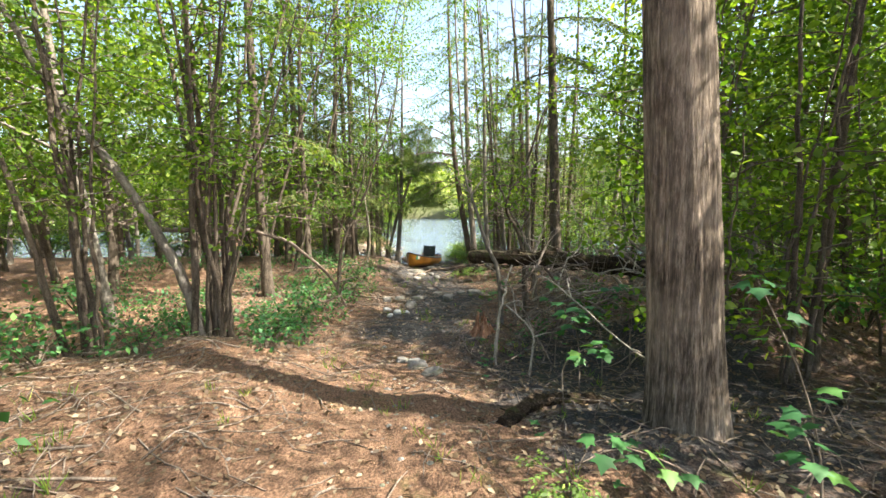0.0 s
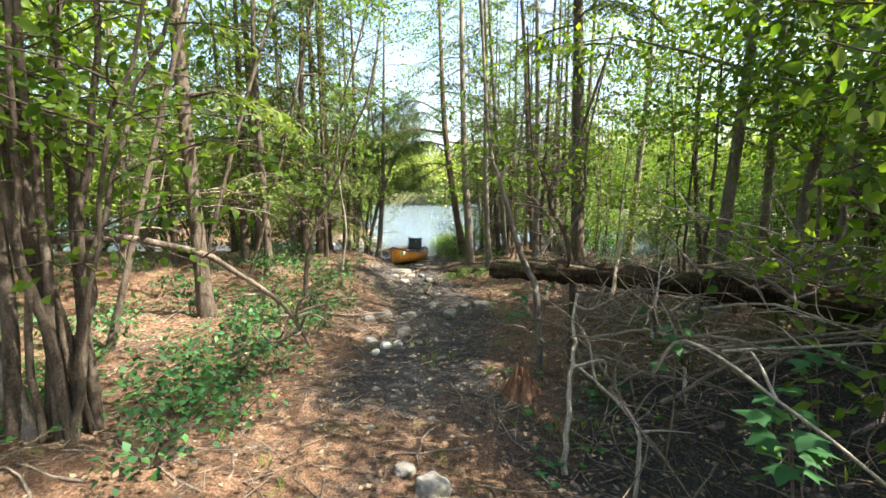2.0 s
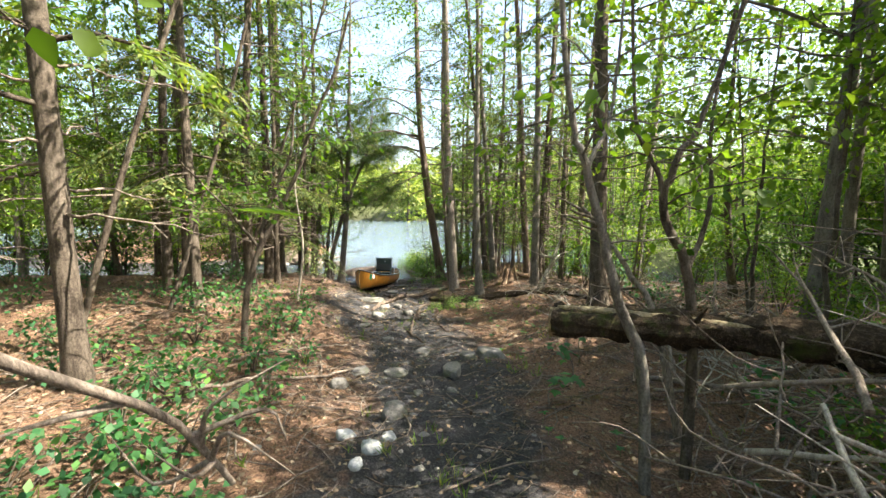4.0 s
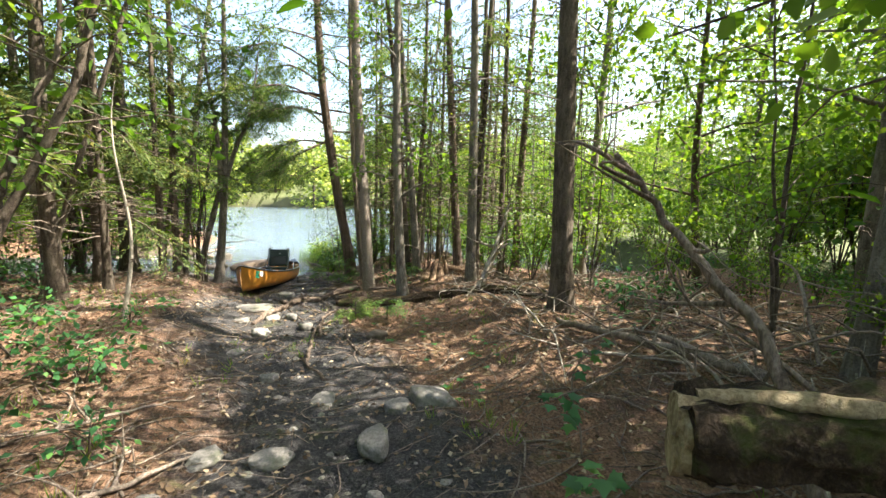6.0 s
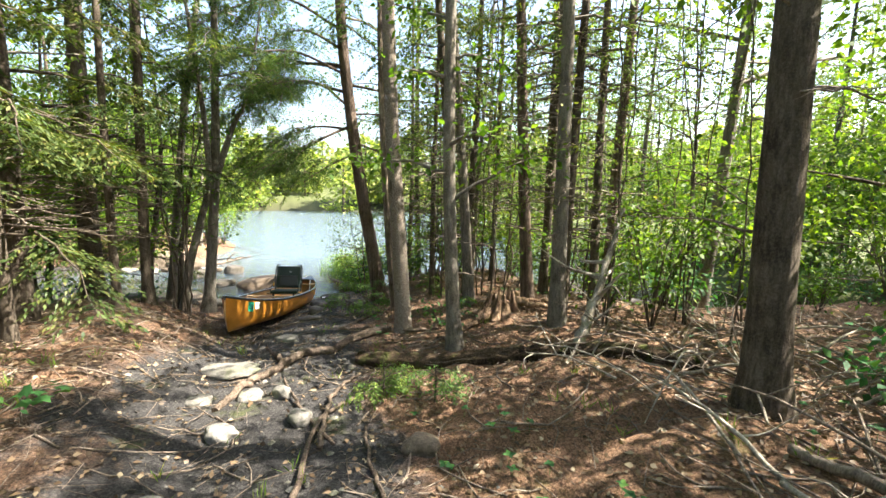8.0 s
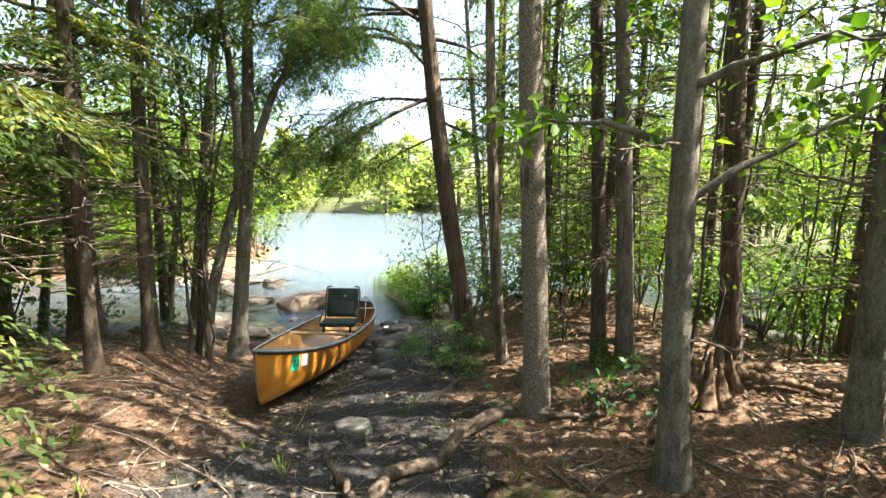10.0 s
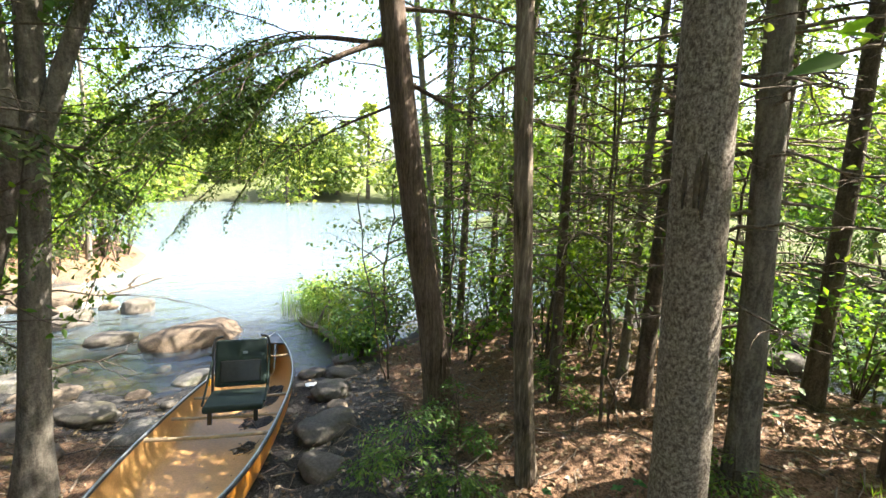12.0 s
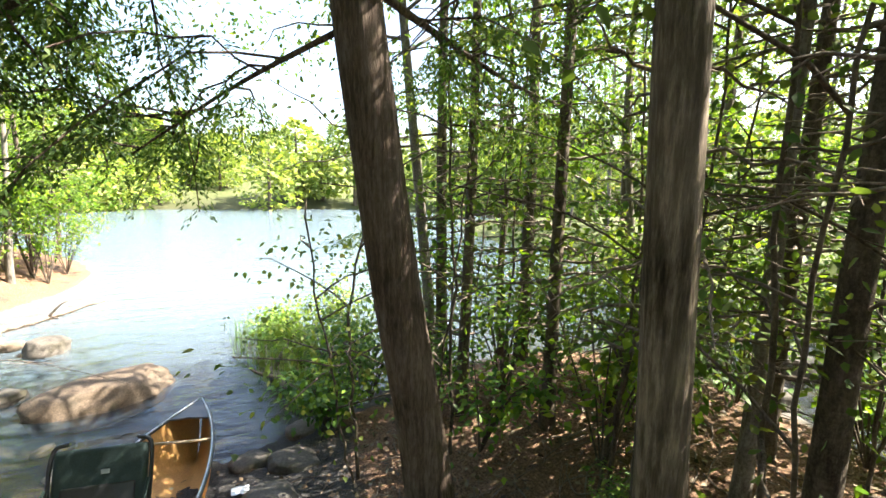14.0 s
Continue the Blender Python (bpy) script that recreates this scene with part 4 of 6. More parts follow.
def plant(model, x, y, scale):
    turn, tall = srng.uniform(0, 360), srng.uniform(0.9, 1.15)
    if -5 < x < 0 and 0.5 < y < 6.4:
        return None
    if 4.6 < x < 9.5 and 7.6 < y < 11.5 and (x * 3.7 + y * 1.9) % 1 < 0.7:
        # a gap in the canopy lets the sun reach the trail
        return None
    ob = copy_thing(model, pose(x, y, floor_z(x, y) - 0.05, 0, 0, turn))
    ob.scale = (scale, scale, scale * tall)
    return ob


count = 0
for tries in range(3000):
    x, y = srng.uniform(-13, 13), srng.uniform(-5, 19)
    if count > 104 or not keep_clear(x, y) or not far_enough(x, y, 1.15):
        continue
    conifer = srng.random() < (0.45 if x < -2 and y > 9 else 0.15)
    plant(MODELS[srng.choice((3, 4)) if conifer else srng.choice((0, 1, 2))], x, y, srng.uniform(0.9, 1.35))
    count += 1
for tries in range(500):
    # thick wood along the shore to the west
    x, y = srng.uniform(-19, -5.5), srng.uniform(9, 18.6)
    if float(terrain(x, y)) > 0.1 and far_enough(x, y, 1.0) and count < 128:
        plant(MODELS[srng.choice((0, 1, 2, 3, 4))], x, y, srng.uniform(0.9, 1.2))
        count += 1
for tries in range(400):
    # wood on the near left shore
    x, y = srng.uniform(-16, -3.2), srng.uniform(24, 33)
    if float(terrain(x, y)) > 0.15 and far_enough(x, y, 1.5):
        plant(MODELS[srng.choice((0, 1, 2, 0, 1, 3))], x, y, srng.uniform(0.6, 0.95))
for k, (x, y) in enumerate(((2.9, 18.9), (3.8, 18.2), (4.6, 19.2), (3.4, 20.0), (5.6, 18.8), (2.5, 20.0))):
    plant(MODELS[(3, 0, 4, 1, 3)[k % 5]], x, y, srng.uniform(0.8, 1.0))
# trees added beside the thicket so that their crowns shade the trail
for x, y, k in ((4.9, 8.3, 2), (5.6, 7.2, 0), (5.4, 9.4, 2), (5.8, 10.4, 1), (6.4, 8.3, 2)):
    plant(MODELS[k], x, y, srng.uniform(1.0, 1.15))
for tries in range(300):
    # wood beyond the stream
    x, y = srng.uniform(10.5, 17), srng.uniform(12, 32)
    if float(terrain(x, y)) > 0.3 and far_enough(x, y, 1.9) and count < 180:
        plant(MODELS[srng.choice((0, 1, 2, 2, 3))], x, y, srng.uniform(0.9, 1.2))
        count += 1
# more trees to the east, added to shade the hollow and the log
for x, y, k in ((6.6, 3.0, 0), (7.4, 4.2, 3), (5.2, 6.1, 2), (6.5, 6.2, 0)):
    plant(MODELS[k], x, y, 1.0)
for k in range(26):
    # taller wood closes the view to the east
    x, y = 12.6 + 0.31 * ((k * 7) % 17), 3.5 + 0.55 * k
    if float(terrain(x, y)) > 0.1 and far_enough(x, y, 1.2):
        plant(MODELS[(0, 2, 1, 2, 3)[k % 5]], x, y, srng.uniform(1.3, 1.6))
for x, y, k in ((4.6, 17.4, 3), (5.6, 17.3, 3), (4.9, 18.3, 3)):
    if float(terrain(x, y)) > 0.1:
        plant(MODELS[k], x, y, srng.uniform(0.8, 1.0))
for m in MODELS:
    # the models themselves stand in the wood behind the start
    k = MODELS.index(m)
    m.location = (-8 + 4 * k, -9.5 - (k % 2), floor_z(-8 + 4 * k, -9.5 - (k % 2)) - 0.05)


def far_tree(seed, h, conifer):
    rng = np.random.default_rng(seed)
    root = thing("far_tree", (0, 0, 0), "sunlit green tree on the far shore", "tree", "trees across the lake")
    tb = tube(Buf(), [(0, 0, -0.3), (0.05, 0, h * 0.5), (0, 0.05, h * 0.95)], (0.16, 0.1, 0.03), 6)
    cb = Buf()
    n = 700
    t = rng.random(n) ** 0.9
    wide = (1 - t) * 1.5 + 0.25 if conifer else np.sin(np.clip(t * 0.92 + 0.10, 0, 1) * math.pi) ** 0.6 * 2.1
    a = rng.random(n) * 6.283
    lump = 1 + 0.35 * np.sin(3 * a + 9 * t + seed) + 0.25 * np.sin(5 * a - 14 * t)
    r = wide * lump * rng.random(n) ** 0.45
    at = np.stack([r * np.cos(a), r * np.sin(a), h * (0.08 + 0.94 * t)], -1)
    leaves(cb, at, rand_dirs(rng, n) + np.stack([np.cos(a), np.sin(a), 0 * a - 0.3], -1), rand_dirs(rng, n) + np.array([0, 0, 0.7]), 0.42, 0.3, rng, False)
    part("trunk", tb, DARK_BARK, root)
    part("crown", cb, FAR_LEAF, root)
    return root


FAR = [far_tree(200, 5.2, False), far_tree(201, 6.5, False), far_tree(202, 7.5, True), far_tree(203, 4.2, False)]
for k in range(180):
    az = radians(srng.uniform(-62, 85))
    d = srng.uniform(34.5, 40) if k % 2 else srng.uniform(38, 66)
    x, y = -2 + d * math.sin(az), 18 + d * math.cos(az)
    ob = copy_thing(FAR[srng.randrange(4)], pose(x, y, float(terrain(x, y)) - 0.1, 0, 0, srng.uniform(0, 360)))
    s = srng.uniform(0.7, 1.15)
    ob.scale = (s * 1.25, s * 1.25, s)
for k, ob in enumerate(FAR):
    x, y = 24 + 3 * k, 58.0 + k
    ob.location = (x, y, float(terrain(x, y)) - 0.1)


# ---- understory ----
def shrub_model(seed, h, n_stems, leaf, size, per, name="understory_shrub", label="low leafy shrub on the forest floor", wide=0.6):
    rng = np.random.default_rng(seed)
    root = thing(name, (0, 0, 0), label, "shrub", "undergrowth")
    sb, cb = Buf(), Buf()
    for i in range(n_stems):
        a = rng.uniform(0, 6.28)
        q = curve_pts([(0, 0, -0.03), (0.3 * wide * math.cos(a), 0.3 * wide * math.sin(a), h * 0.5), (wide * rng.uniform(0.3, 1) * math.cos(a), wide * rng.uniform(0.3, 1) * math.sin(a), h * rng.uniform(0.6, 1))], 8)
        tube(sb, q[::2], np.linspace(0.008, 0.003, 4), 4, cap=False)
        foliage(cb, q, rng, per, 0.16, size, size * 0.65, 0.2, 0.7, fine=False)
    part("stem_mass", sb, DARK_BARK, root)["kind"] = "stuff"
    part("leaf_mass", cb, leaf, root)["kind"] = "stuff"
    return root


SHRUBS = [shrub_model(300, 0.55, 7, LEAF_BLUE, 0.085, 24), shrub_model(301, 0.9, 8, LEAF_DEEP, 0.065, 48), shrub_model(302, 1.5, 9, LEAF, 0.065, 80, wide=0.8), shrub_model(303, 0.3, 6, LEAF_BLUE, 0.07, 16, wide=0.35)]
shots = []
for tries in range(900):
    x, y = srng.uniform(-8, 8), srng.uniform(1, 18)
    side = abs(x - path_x(y))
    if len(shots) > 150 or side < 1.35 or float(terrain(x, y)) < 0.12 or (-2.6 < x < 0.8 and y > 14.5) or (0 < x < 3.4 and y < 5.2) or (-2.2 < x < 0 and y < 4.4):
        continue
    if 0.5 < x < 3.6 and 7.6 < y < 12.3 or 0.5 < x < 3.4 and 12 < y < 17 and srng.random() < 0.8:
        continue
    if any((x - a) ** 2 + (y - b) ** 2 < 0.25 for a, b in shots):
        continue
    shots.append((x, y))
    k = 3 if side < 1.9 else (0, 3, 3)[len(shots) % 3] if x < 0 else srng.choice((0, 1, 2, 2, 1))
    ob = copy_thing(SHRUBS[k], pose(x, y, floor_z(x, y), 0, 0, srng.uniform(0, 360)))
    s = srng.uniform(0.7, 1.25)
    ob.scale = (s, s, s)
for k, (x, y, m) in enumerate(((-3.9, 4.2, 0), (-3.4, 5.9, 0), (-2.0, 5.2, 3), (-1.75, 5.6, 3), (-2.3, 5.8, 0), (-2.1, 6.4, 0), (-1.7, 6.7, 3), (-3.2, 5.6, 0), (-1.9, 4.75, 3), (-4.3, 2.6, 3), (-2.0, 7.3, 0), (-1.8, 7.9, 3), (-2.4, 8.3, 0), (-2.0, 9.2, 0), (-1.9, 10.6, 0), (-2.6, 11.2, 0))):
    ob = copy_thing(SHRUBS[m], pose(x, y, floor_z(x, y), 0, 0, 70 * k))
    ob.scale = (0.9, 0.9, 0.85)
for k, ob in enumerate(SHRUBS):
    ob.location = (-6 + 3 * k, -6.5, floor_z(-6 + 3 * k, -6.5))


def seedling(base, sprig, size, seed, label="maple seedling with broad pale green leaves"):
    """A maple shoot: its stem runs along sprig, with lobed leaves in pairs."""
    rng = np.random.default_rng(seed)
    z = floor_z(*base)
    root = thing("maple_seedling", (base[0], base[1], z), label, "seedling")
    q = curve_pts(np.array([(0, 0, -0.02)] + [tuple(p) for p in sprig]), 14)
    part("stem", tube(Buf(), q, np.linspace(0.007, 0.003, 14), 6), DEAD_DARK, root)
    b = Buf()
    for f in (0.55, 0.68, 0.8, 0.9, 1.0):
        p = point_on(q, f)
        n = 4 if f > 0.95 else 2
        a0 = rng.uniform(0, 6.28)
        at = np.repeat(p[None], n, 0) + rng.normal(size=(n, 3)) * 0.03
        ang = a0 + np.arange(n) * 6.283 / n + rng.uniform(-0.4, 0.4, n)
        along = np.stack([np.cos(ang), np.sin(ang), rng.uniform(-0.5, 0.05, n)], -1)
        at = at + along * 0.05
        maple_leaves(b, at, along, np.repeat([[0.0, 0.0, 1.0]], n, 0) + rng.normal(size=(n, 3)) * 0.25, size, rng)
    part("leaves", b, LEAF_BLUE, root)
    return root


seedling((1.75, 1.9), [(0.0, 0.05, 0.35), (-0.1, 0.1, 0.75), (-0.25, 0.2, 1.15)], 0.11, 1)
seedling((1.35, 1.95), [(-0.1, 0.05, 0.2), (-0.3, 0.05, 0.33), (-0.55, 0.1, 0.4)], 0.10, 2)
seedling((1.5, 1.7), [(0.0, 0.05, 0.2), (0.1, 0.1, 0.4), (0.1, 0.2, 0.55)], 0.11, 3)
seedling((1.25, 3.9), [(0, 0.05, 0.4), (-0.05, 0.05, 0.65), (-0.1, 0, 0.8)], 0.13, 4)
seedling((1.0, 3.5), [(0, 0.05, 0.3), (0.15, 0.05, 0.45), (0.3, 0, 0.5)], 0.12, 5)
seedling((1.6, 4.3), [(0, 0.05, 0.4), (-0.1, 0, 0.7), (-0.25, -0.1, 0.85)], 0.11, 21)
seedling((2.0, 4.6), [(0, 0.05, 0.5), (-0.1, 0, 0.85), (-0.25, -0.15, 1.0)], 0.11, 22)
seedling((1.9, 3.9), [(0, 0.05, 0.35), (0.1, 0, 0.6), (0.2, -0.1, 0.75)], 0.11, 23)
seedling((1.3, 5.0), [(0, -0.05, 0.5), (-0.05, -0.1, 0.9), (-0.1, -0.15, 1.1)], 0.10, 24)
seedling((1.3, 8.6), [(0, 0.05, 0.2), (-0.1, 0.05, 0.35), (-0.2, 0, 0.4)], 0.10, 6)
seedling((0.85, 8.1), [(0, 0.05, 0.15), (0.1, 0.05, 0.25), (0.15, 0, 0.3)], 0.09, 7)
seedling((1.6, 9.1), [(0, 0.05, 0.25), (0.1, 0.05, 0.4), (0.2, 0, 0.5)], 0.10, 8)
seedling((-1.75, 12.2), [(0, 0.05, 0.12), (0.1, 0.05, 0.18), (0.15, 0, 0.2)], 0.09, 9)
seedling((-1.7, 8.6), [(0, 0.0, 0.2), (0.1, 0.05, 0.3), (0.15, 0, 0.36)], 0.09, 10)


def cedar_seedling(x, y, h, seed):
    rng = np.random.default_rng(seed)
    root = thing("cedar_seedling", (x, y, floor_z(x, y)), "small feathery green cedar seedling", "seedling")
    b, s = Buf(), Buf()
    for i in range(8):
        q = limb_line(np.array([0, 0, h * rng.uniform(0.1, 0.9)]), rng.uniform(0, 6.28), h * rng.uniform(0.5, 0.9), rng.uniform(0.1, 0.6), 0.4, rng, 6)
        part("twig", tube(Buf(), q, np.linspace(0.005, 0.002, 6), 4, cap=False), DARK_BARK, root)
        sprays(b, q, rng, 0.035, 0.13, 0.035, 0.013, 0.1, 0.4)
    tube(s, [(0, 0, -0.03), (0.01, 0, h * 0.5), (0, 0.01, h)], (0.009, 0.006, 0.002), 6)
    part("stem", s, DARK_BARK, root)
    part("sprays", b, leaf_cedar_young, root)
    return root


leaf_cedar_young = leaf_mat("young_cedar_leaf", (0.05, 0.11, 0.03), (0.11, 0.19, 0.05), 0.35, (0.2, 0.26, 0.06))
for k, (x, y, h) in enumerate(((0.55, 12.75, 0.36), (0.95, 12.5, 0.34), (0.75, 12.9, 0.3), (0.5, 16.2, 0.55), (0.75, 15.9, 0.35), (1.0, 16.4, 0.4), (0.6, 1.95, 0.25), (2.0, 15.0, 0.3), (1.9, 16.4, 0.5))):
    cedar_seedling(x, y, h, 400 + k)

# bushes along the shore to the west
for k in range(34):
    x, y = -4.4 - 0.42 * k, 17.2 + 0.9 * math.sin(k * 1.7)
    if float(terrain(x, y)) > 0.0:
        ob = copy_thing(SHRUBS[1 + k % 2], pose(x, y, floor_z(x, y), 0, 0, 41 * k))
        ob.scale = (1.8, 1.8, 1.5 + 0.4 * math.cos(k))
# bushes at the edge of the bank across the inlet
for k in range(16):
    x, y = -3.2 - 0.36 * k, 23.75 + 0.3 * math.sin(k * 1.9)
    if float(terrain(x, y)) > -0.15:
        ob = copy_thing(SHRUBS[1 + k % 2], pose(x, y, max(floor_z(x, y), 0.0), 0, 0, 57 * k))
        ob.scale = (1.1, 1.1, 0.7 + 0.25 * (k % 3))
# thicket beyond the stream
trng = random.Random(31)
for k in range(60):
    x, y = trng.uniform(8.2, 14), trng.uniform(8.5, 24)
    if float(terrain(x, y)) > 0.02:
        ob = copy_thing(SHRUBS[1 + k % 2], pose(x, y, floor_z(x, y), 0, 0, 33 * k))
        ob.scale = (1.9, 1.9, trng.uniform(1.5, 2.6))

# shore bushes
rngw = np.random.default_rng(9)
for k, (x, y, h, w) in enumerate(((1.25, 20.6, 1.2, 0.7), (1.0, 21.4, 1.0, 0.6), (0.75, 22.2, 0.7, 0.5), (1.7, 21.2, 1.5, 0.8), (1.5, 19.7, 1.0, 0.6), (0.95, 19.3, 0.7, 0.5), (2.4, 20.4, 1.8, 0.9), (3.2, 19.8, 1.8, 1.0))):
    ob = shrub_model(320 + k, h, 16, WILLOW if k < 4 else LEAF_DEEP, 0.075, 60, "willow_bush", "pale green willow bush growing out of the water's edge", w)
    ob.location = (x, y, max(float(terrain(x, y)), -0.15))
for k, (x, y) in enumerate(((1.9, 18.9), (2.3, 18.3), (2.9, 18.2), (3.3, 17.6), (2.7, 17.2), (3.9, 17.4), (1.6, 18.5), (3.5, 18.8), (4.5, 18.4), (2.2, 17.0), (4.3, 16.4), (3.6, 16.3), (1.75, 17.7), (5.0, 15.4), (4.6, 14.2), (3.9, 15.3))):
    ob = copy_thing(SHRUBS[1 + k % 2], pose(x, y, floor_z(x, y), 0, 0, 50 * k))
    ob.scale = (1.1, 1.1, 0.9 + 0.05 * (k % 5))
for k in range(46):
    x, y = -2.6 - 7 * rngw.random(), 23.6 + 5 * rngw.random()
    if float(terrain(x, y)) > -0.1:
        ob = copy_thing(SHRUBS[2], pose(x, y, max(float(terrain(x, y)), 0), 0, 0, 40 * k))
        ob.scale = (1.5, 1.5, 1.1 + 0.9 * rngw.random())


# ---- stones ----
def stone(x, y, size, material, seed, label, sink=0.35, turn=0.0, name="rock", z=None):
    rng = np.random.default_rng(seed)
    bm = bmesh.new()
    bmesh.ops.create_icosphere(bm, subdivisions=4, radius=1)
    off = Vector(rng.uniform(0, 50, 3))
    for v in bm.verts:
        d = v.co.normalized()
        r = 1 + 0.28 * noise.noise(d * 1.1 + off) + 0.12 * noise.noise(d * 2.7 + off) + 0.03 * noise.noise(d * 8 + off)
        c = d * r
        c.z = max(-0.5, c.z if c.z < 0.62 else 0.62 + (c.z - 0.62) * 0.35)
        v.co = Vector((c.x * size[0], c.y * size[1], c.z * size[2]))
    me = bpy.data.meshes.new(name)
    bm.to_mesh(me)
    bm.free()
    me.polygons.foreach_set("use_smooth", [True] * len(me.polygons))
    me.materials.append(material)
    ob = new(name, me)
    ob.location = (x, y, (floor_z(x, y) if z is None else z) + size[2] * (0.5 - sink))
    ob.rotation_euler = (rng.uniform(-0.1, 0.1), rng.uniform(-0.1, 0.1), turn)
    return tagged(ob, label, "rock")


STONES = ((-0.84, 13.62, (0.30, 0.17, 0.08), ROCK, "flat grey rock set in the trail"), (-0.56, 8.1, (0.11, 0.10, 0.13), ROCK, "rounded pale grey rock in the muddy trail"),
          (0.14, 9.27, (0.17, 0.11, 0.09), ROCK, "rounded grey rock in the muddy trail"), (0.73, 9.85, (0.24, 0.13, 0.12), ROCK, "broad grey boulder beside the trail"),
          (0.42, 9.72, (0.11, 0.1, 0.09), ROCK, "grey rock beside the trail"), (-1.1, 8.95, (0.09, 0.08, 0.1), ROCK, "grey rock beside the trail"),
          (-0.68, 12.4, (0.10, 0.12, 0.10), ROCK_PALE, "pale rock in the trail"), (-0.14, 12.5, (0.10, 0.09, 0.09), ROCK, "pale rock among roots"), (0.7, 11.9, (0.14, 0.12, 0.10), ROCK_WARM, "pale rock in a sunlit mossy mound"),
          (-0.27, 4.79, (0.11, 0.09, 0.10), ROCK_PALE, "pale rock at the dip in the trail"), (-0.1, 4.55, (0.13, 0.08, 0.05), ROCK, "flat stone at the dip in the trail"), (-0.45, 5.0, (0.08, 0.07, 0.05), ROCK, "small stone in the trail"),
          (-0.75, 7.5, (0.10, 0.07, 0.07), ROCK_BROKEN, "broken pale stone in the trail"), (-0.95, 7.7, (0.08, 0.06, 0.06), ROCK_BROKEN, "broken pale stone in the trail"), (-0.62, 7.75, (0.06, 0.07, 0.05), ROCK_BROKEN, "broken pale stone in the trail"), (-0.85, 7.3, (0.06, 0.05, 0.04), ROCK_BROKEN, "broken pale stone in the trail"),
          (-0.3, 8.7, (0.05, 0.05, 0.04), ROCK, "small stone in the mud"), (0.05, 8.75, (0.05, 0.04, 0.04), ROCK, "small stone in the mud"), (-0.5, 9.3, (0.14, 0.09, 0.05), ROCK, "flat stone in the mud"),
          (-0.9, 9.5, (0.12, 0.1, 0.05), ROCK, "flat stone in the mud"), (-0.1, 10.2, (0.16, 0.1, 0.05), ROCK, "flat stone in the mud"), (-0.55, 10.8, (0.1, 0.08, 0.06), ROCK, "half-buried grey stone in the trail"),
          (-0.9, 11.6, (0.1, 0.08, 0.05), ROCK, "half-buried grey stone in the trail"), (-0.95, 12.9, (0.12, 0.09, 0.06), ROCK, "half-buried grey stone in the trail"), (-0.55, 12.95, (0.12, 0.09, 0.06), ROCK, "half-buried grey stone in the trail"), (-0.3, 13.0, (0.1, 0.08, 0.07), ROCK, "grey stone among bare roots"),
          (-0.35, 14.7, (0.16, 0.1, 0.06), ROCK, "stone beside the canoe"), (-0.1, 15.9, (0.18, 0.1, 0.06), ROCK_DARK, "dark stone beside the canoe"), (0.15, 17.2, (0.3, 0.2, 0.12), ROCK_DARK, "wet dark boulder at the landing"),
          (0.35, 18.1, (0.25, 0.2, 0.12), ROCK_DARK, "wet dark boulder at the landing"), (0.05, 16.6, (0.2, 0.15, 0.1), ROCK_DARK, "dark stone at the landing"), (0.6, 18.7, (0.22, 0.18, 0.1), ROCK_DARK, "wet dark boulder at the water's edge"),
          (0.25, 18.9, (0.16, 0.14, 0.09), ROCK_DARK, "wet dark stone at the water's edge"), (0.75, 19.4, (0.2, 0.16, 0.08), ROCK_WARM, "brown stone at the water's edge"), (0.32, 17.6, (0.12, 0.1, 0.07), ROCK_WARM, "reddish stone at the landing"),
          (-1.9, 18.6, (0.35, 0.2, 0.1), ROCK_DARK, "dark stone in the shallows"), (-2.4, 19.2, (0.3, 0.25, 0.1), ROCK_WARM, "brown stone in the shallows"), (-2.9, 20.2, (0.4, 0.3, 0.12), ROCK_DARK, "dark stone in the shallows"))
for k, (x, y, size, material, label) in enumerate(STONES):
    stone(x, y, size, material, 500 + k, label, 0.3, 0.7 * k)
stone(-1.24, 21.05, (0.66, 0.42, 0.33), ROCK_BROWN, 560, "big rounded boulder standing out of the water", 0.3, 0.35, "boulder", -0.08)
stone(-2.25, 22.9, (0.26, 0.22, 0.22), ROCK_DARK, 561, "grey boulder in the shallows", 0.3, 0.2, "boulder", 0.0)
stone(-3.1, 22.4, (0.36, 0.26, 0.2), ROCK_DARK, 562, "grey boulder in the shallows", 0.3, 0.8, "boulder", 0.0)
stone(-2.3, 21.3, (0.34, 0.22, 0.14), ROCK_DARK, 563, "low dark rock in the shallows", 0.3, 0.1, "boulder", 0.0)
stone(-3.6, 23.6, (0.6, 0.4, 0.3), ROCK_WARM, 564, "pale sunlit rock on the far bank", 0.3, 0.1, "boulder", 0.05)
stone(-4.6, 24.2, (0.8, 0.4, 0.35), ROCK_WARM, 565, "pale sunlit rock on the far bank", 0.3, 0.4, "boulder", 0.1)
for k in range(18):
    # stones of the shallows beside the canoe
    x, y = -0.95 - 0.13 * ((k * 5) % 18), 17.4 + 0.17 * ((k * 11) % 18)
    w = 0.07 + 0.035 * (k % 4)
    stone(x, y, (w * 1.4, w, w * 0.7), (ROCK_DARK, ROCK_BROWN, ROCK_DARK, ROCK)[k % 4], 590 + k, "small dark stone in the shallows beside the canoe", 0.3, 0.9 * k, "rock", max(floor_z(x, y), -0.06))
for k in range(12):
    stone(-2.75 - 0.33 * k, 23.2 + 0.2 * math.sin(2.3 * k) + 0.05 * k, (0.16 + 0.05 * (k % 3), 0.14, 0.1), (ROCK_WARM, ROCK_PALE)[k % 2], 610 + k, "sunlit pale stone on the bank across the inlet", 0.3, k, "rock", 0.02)
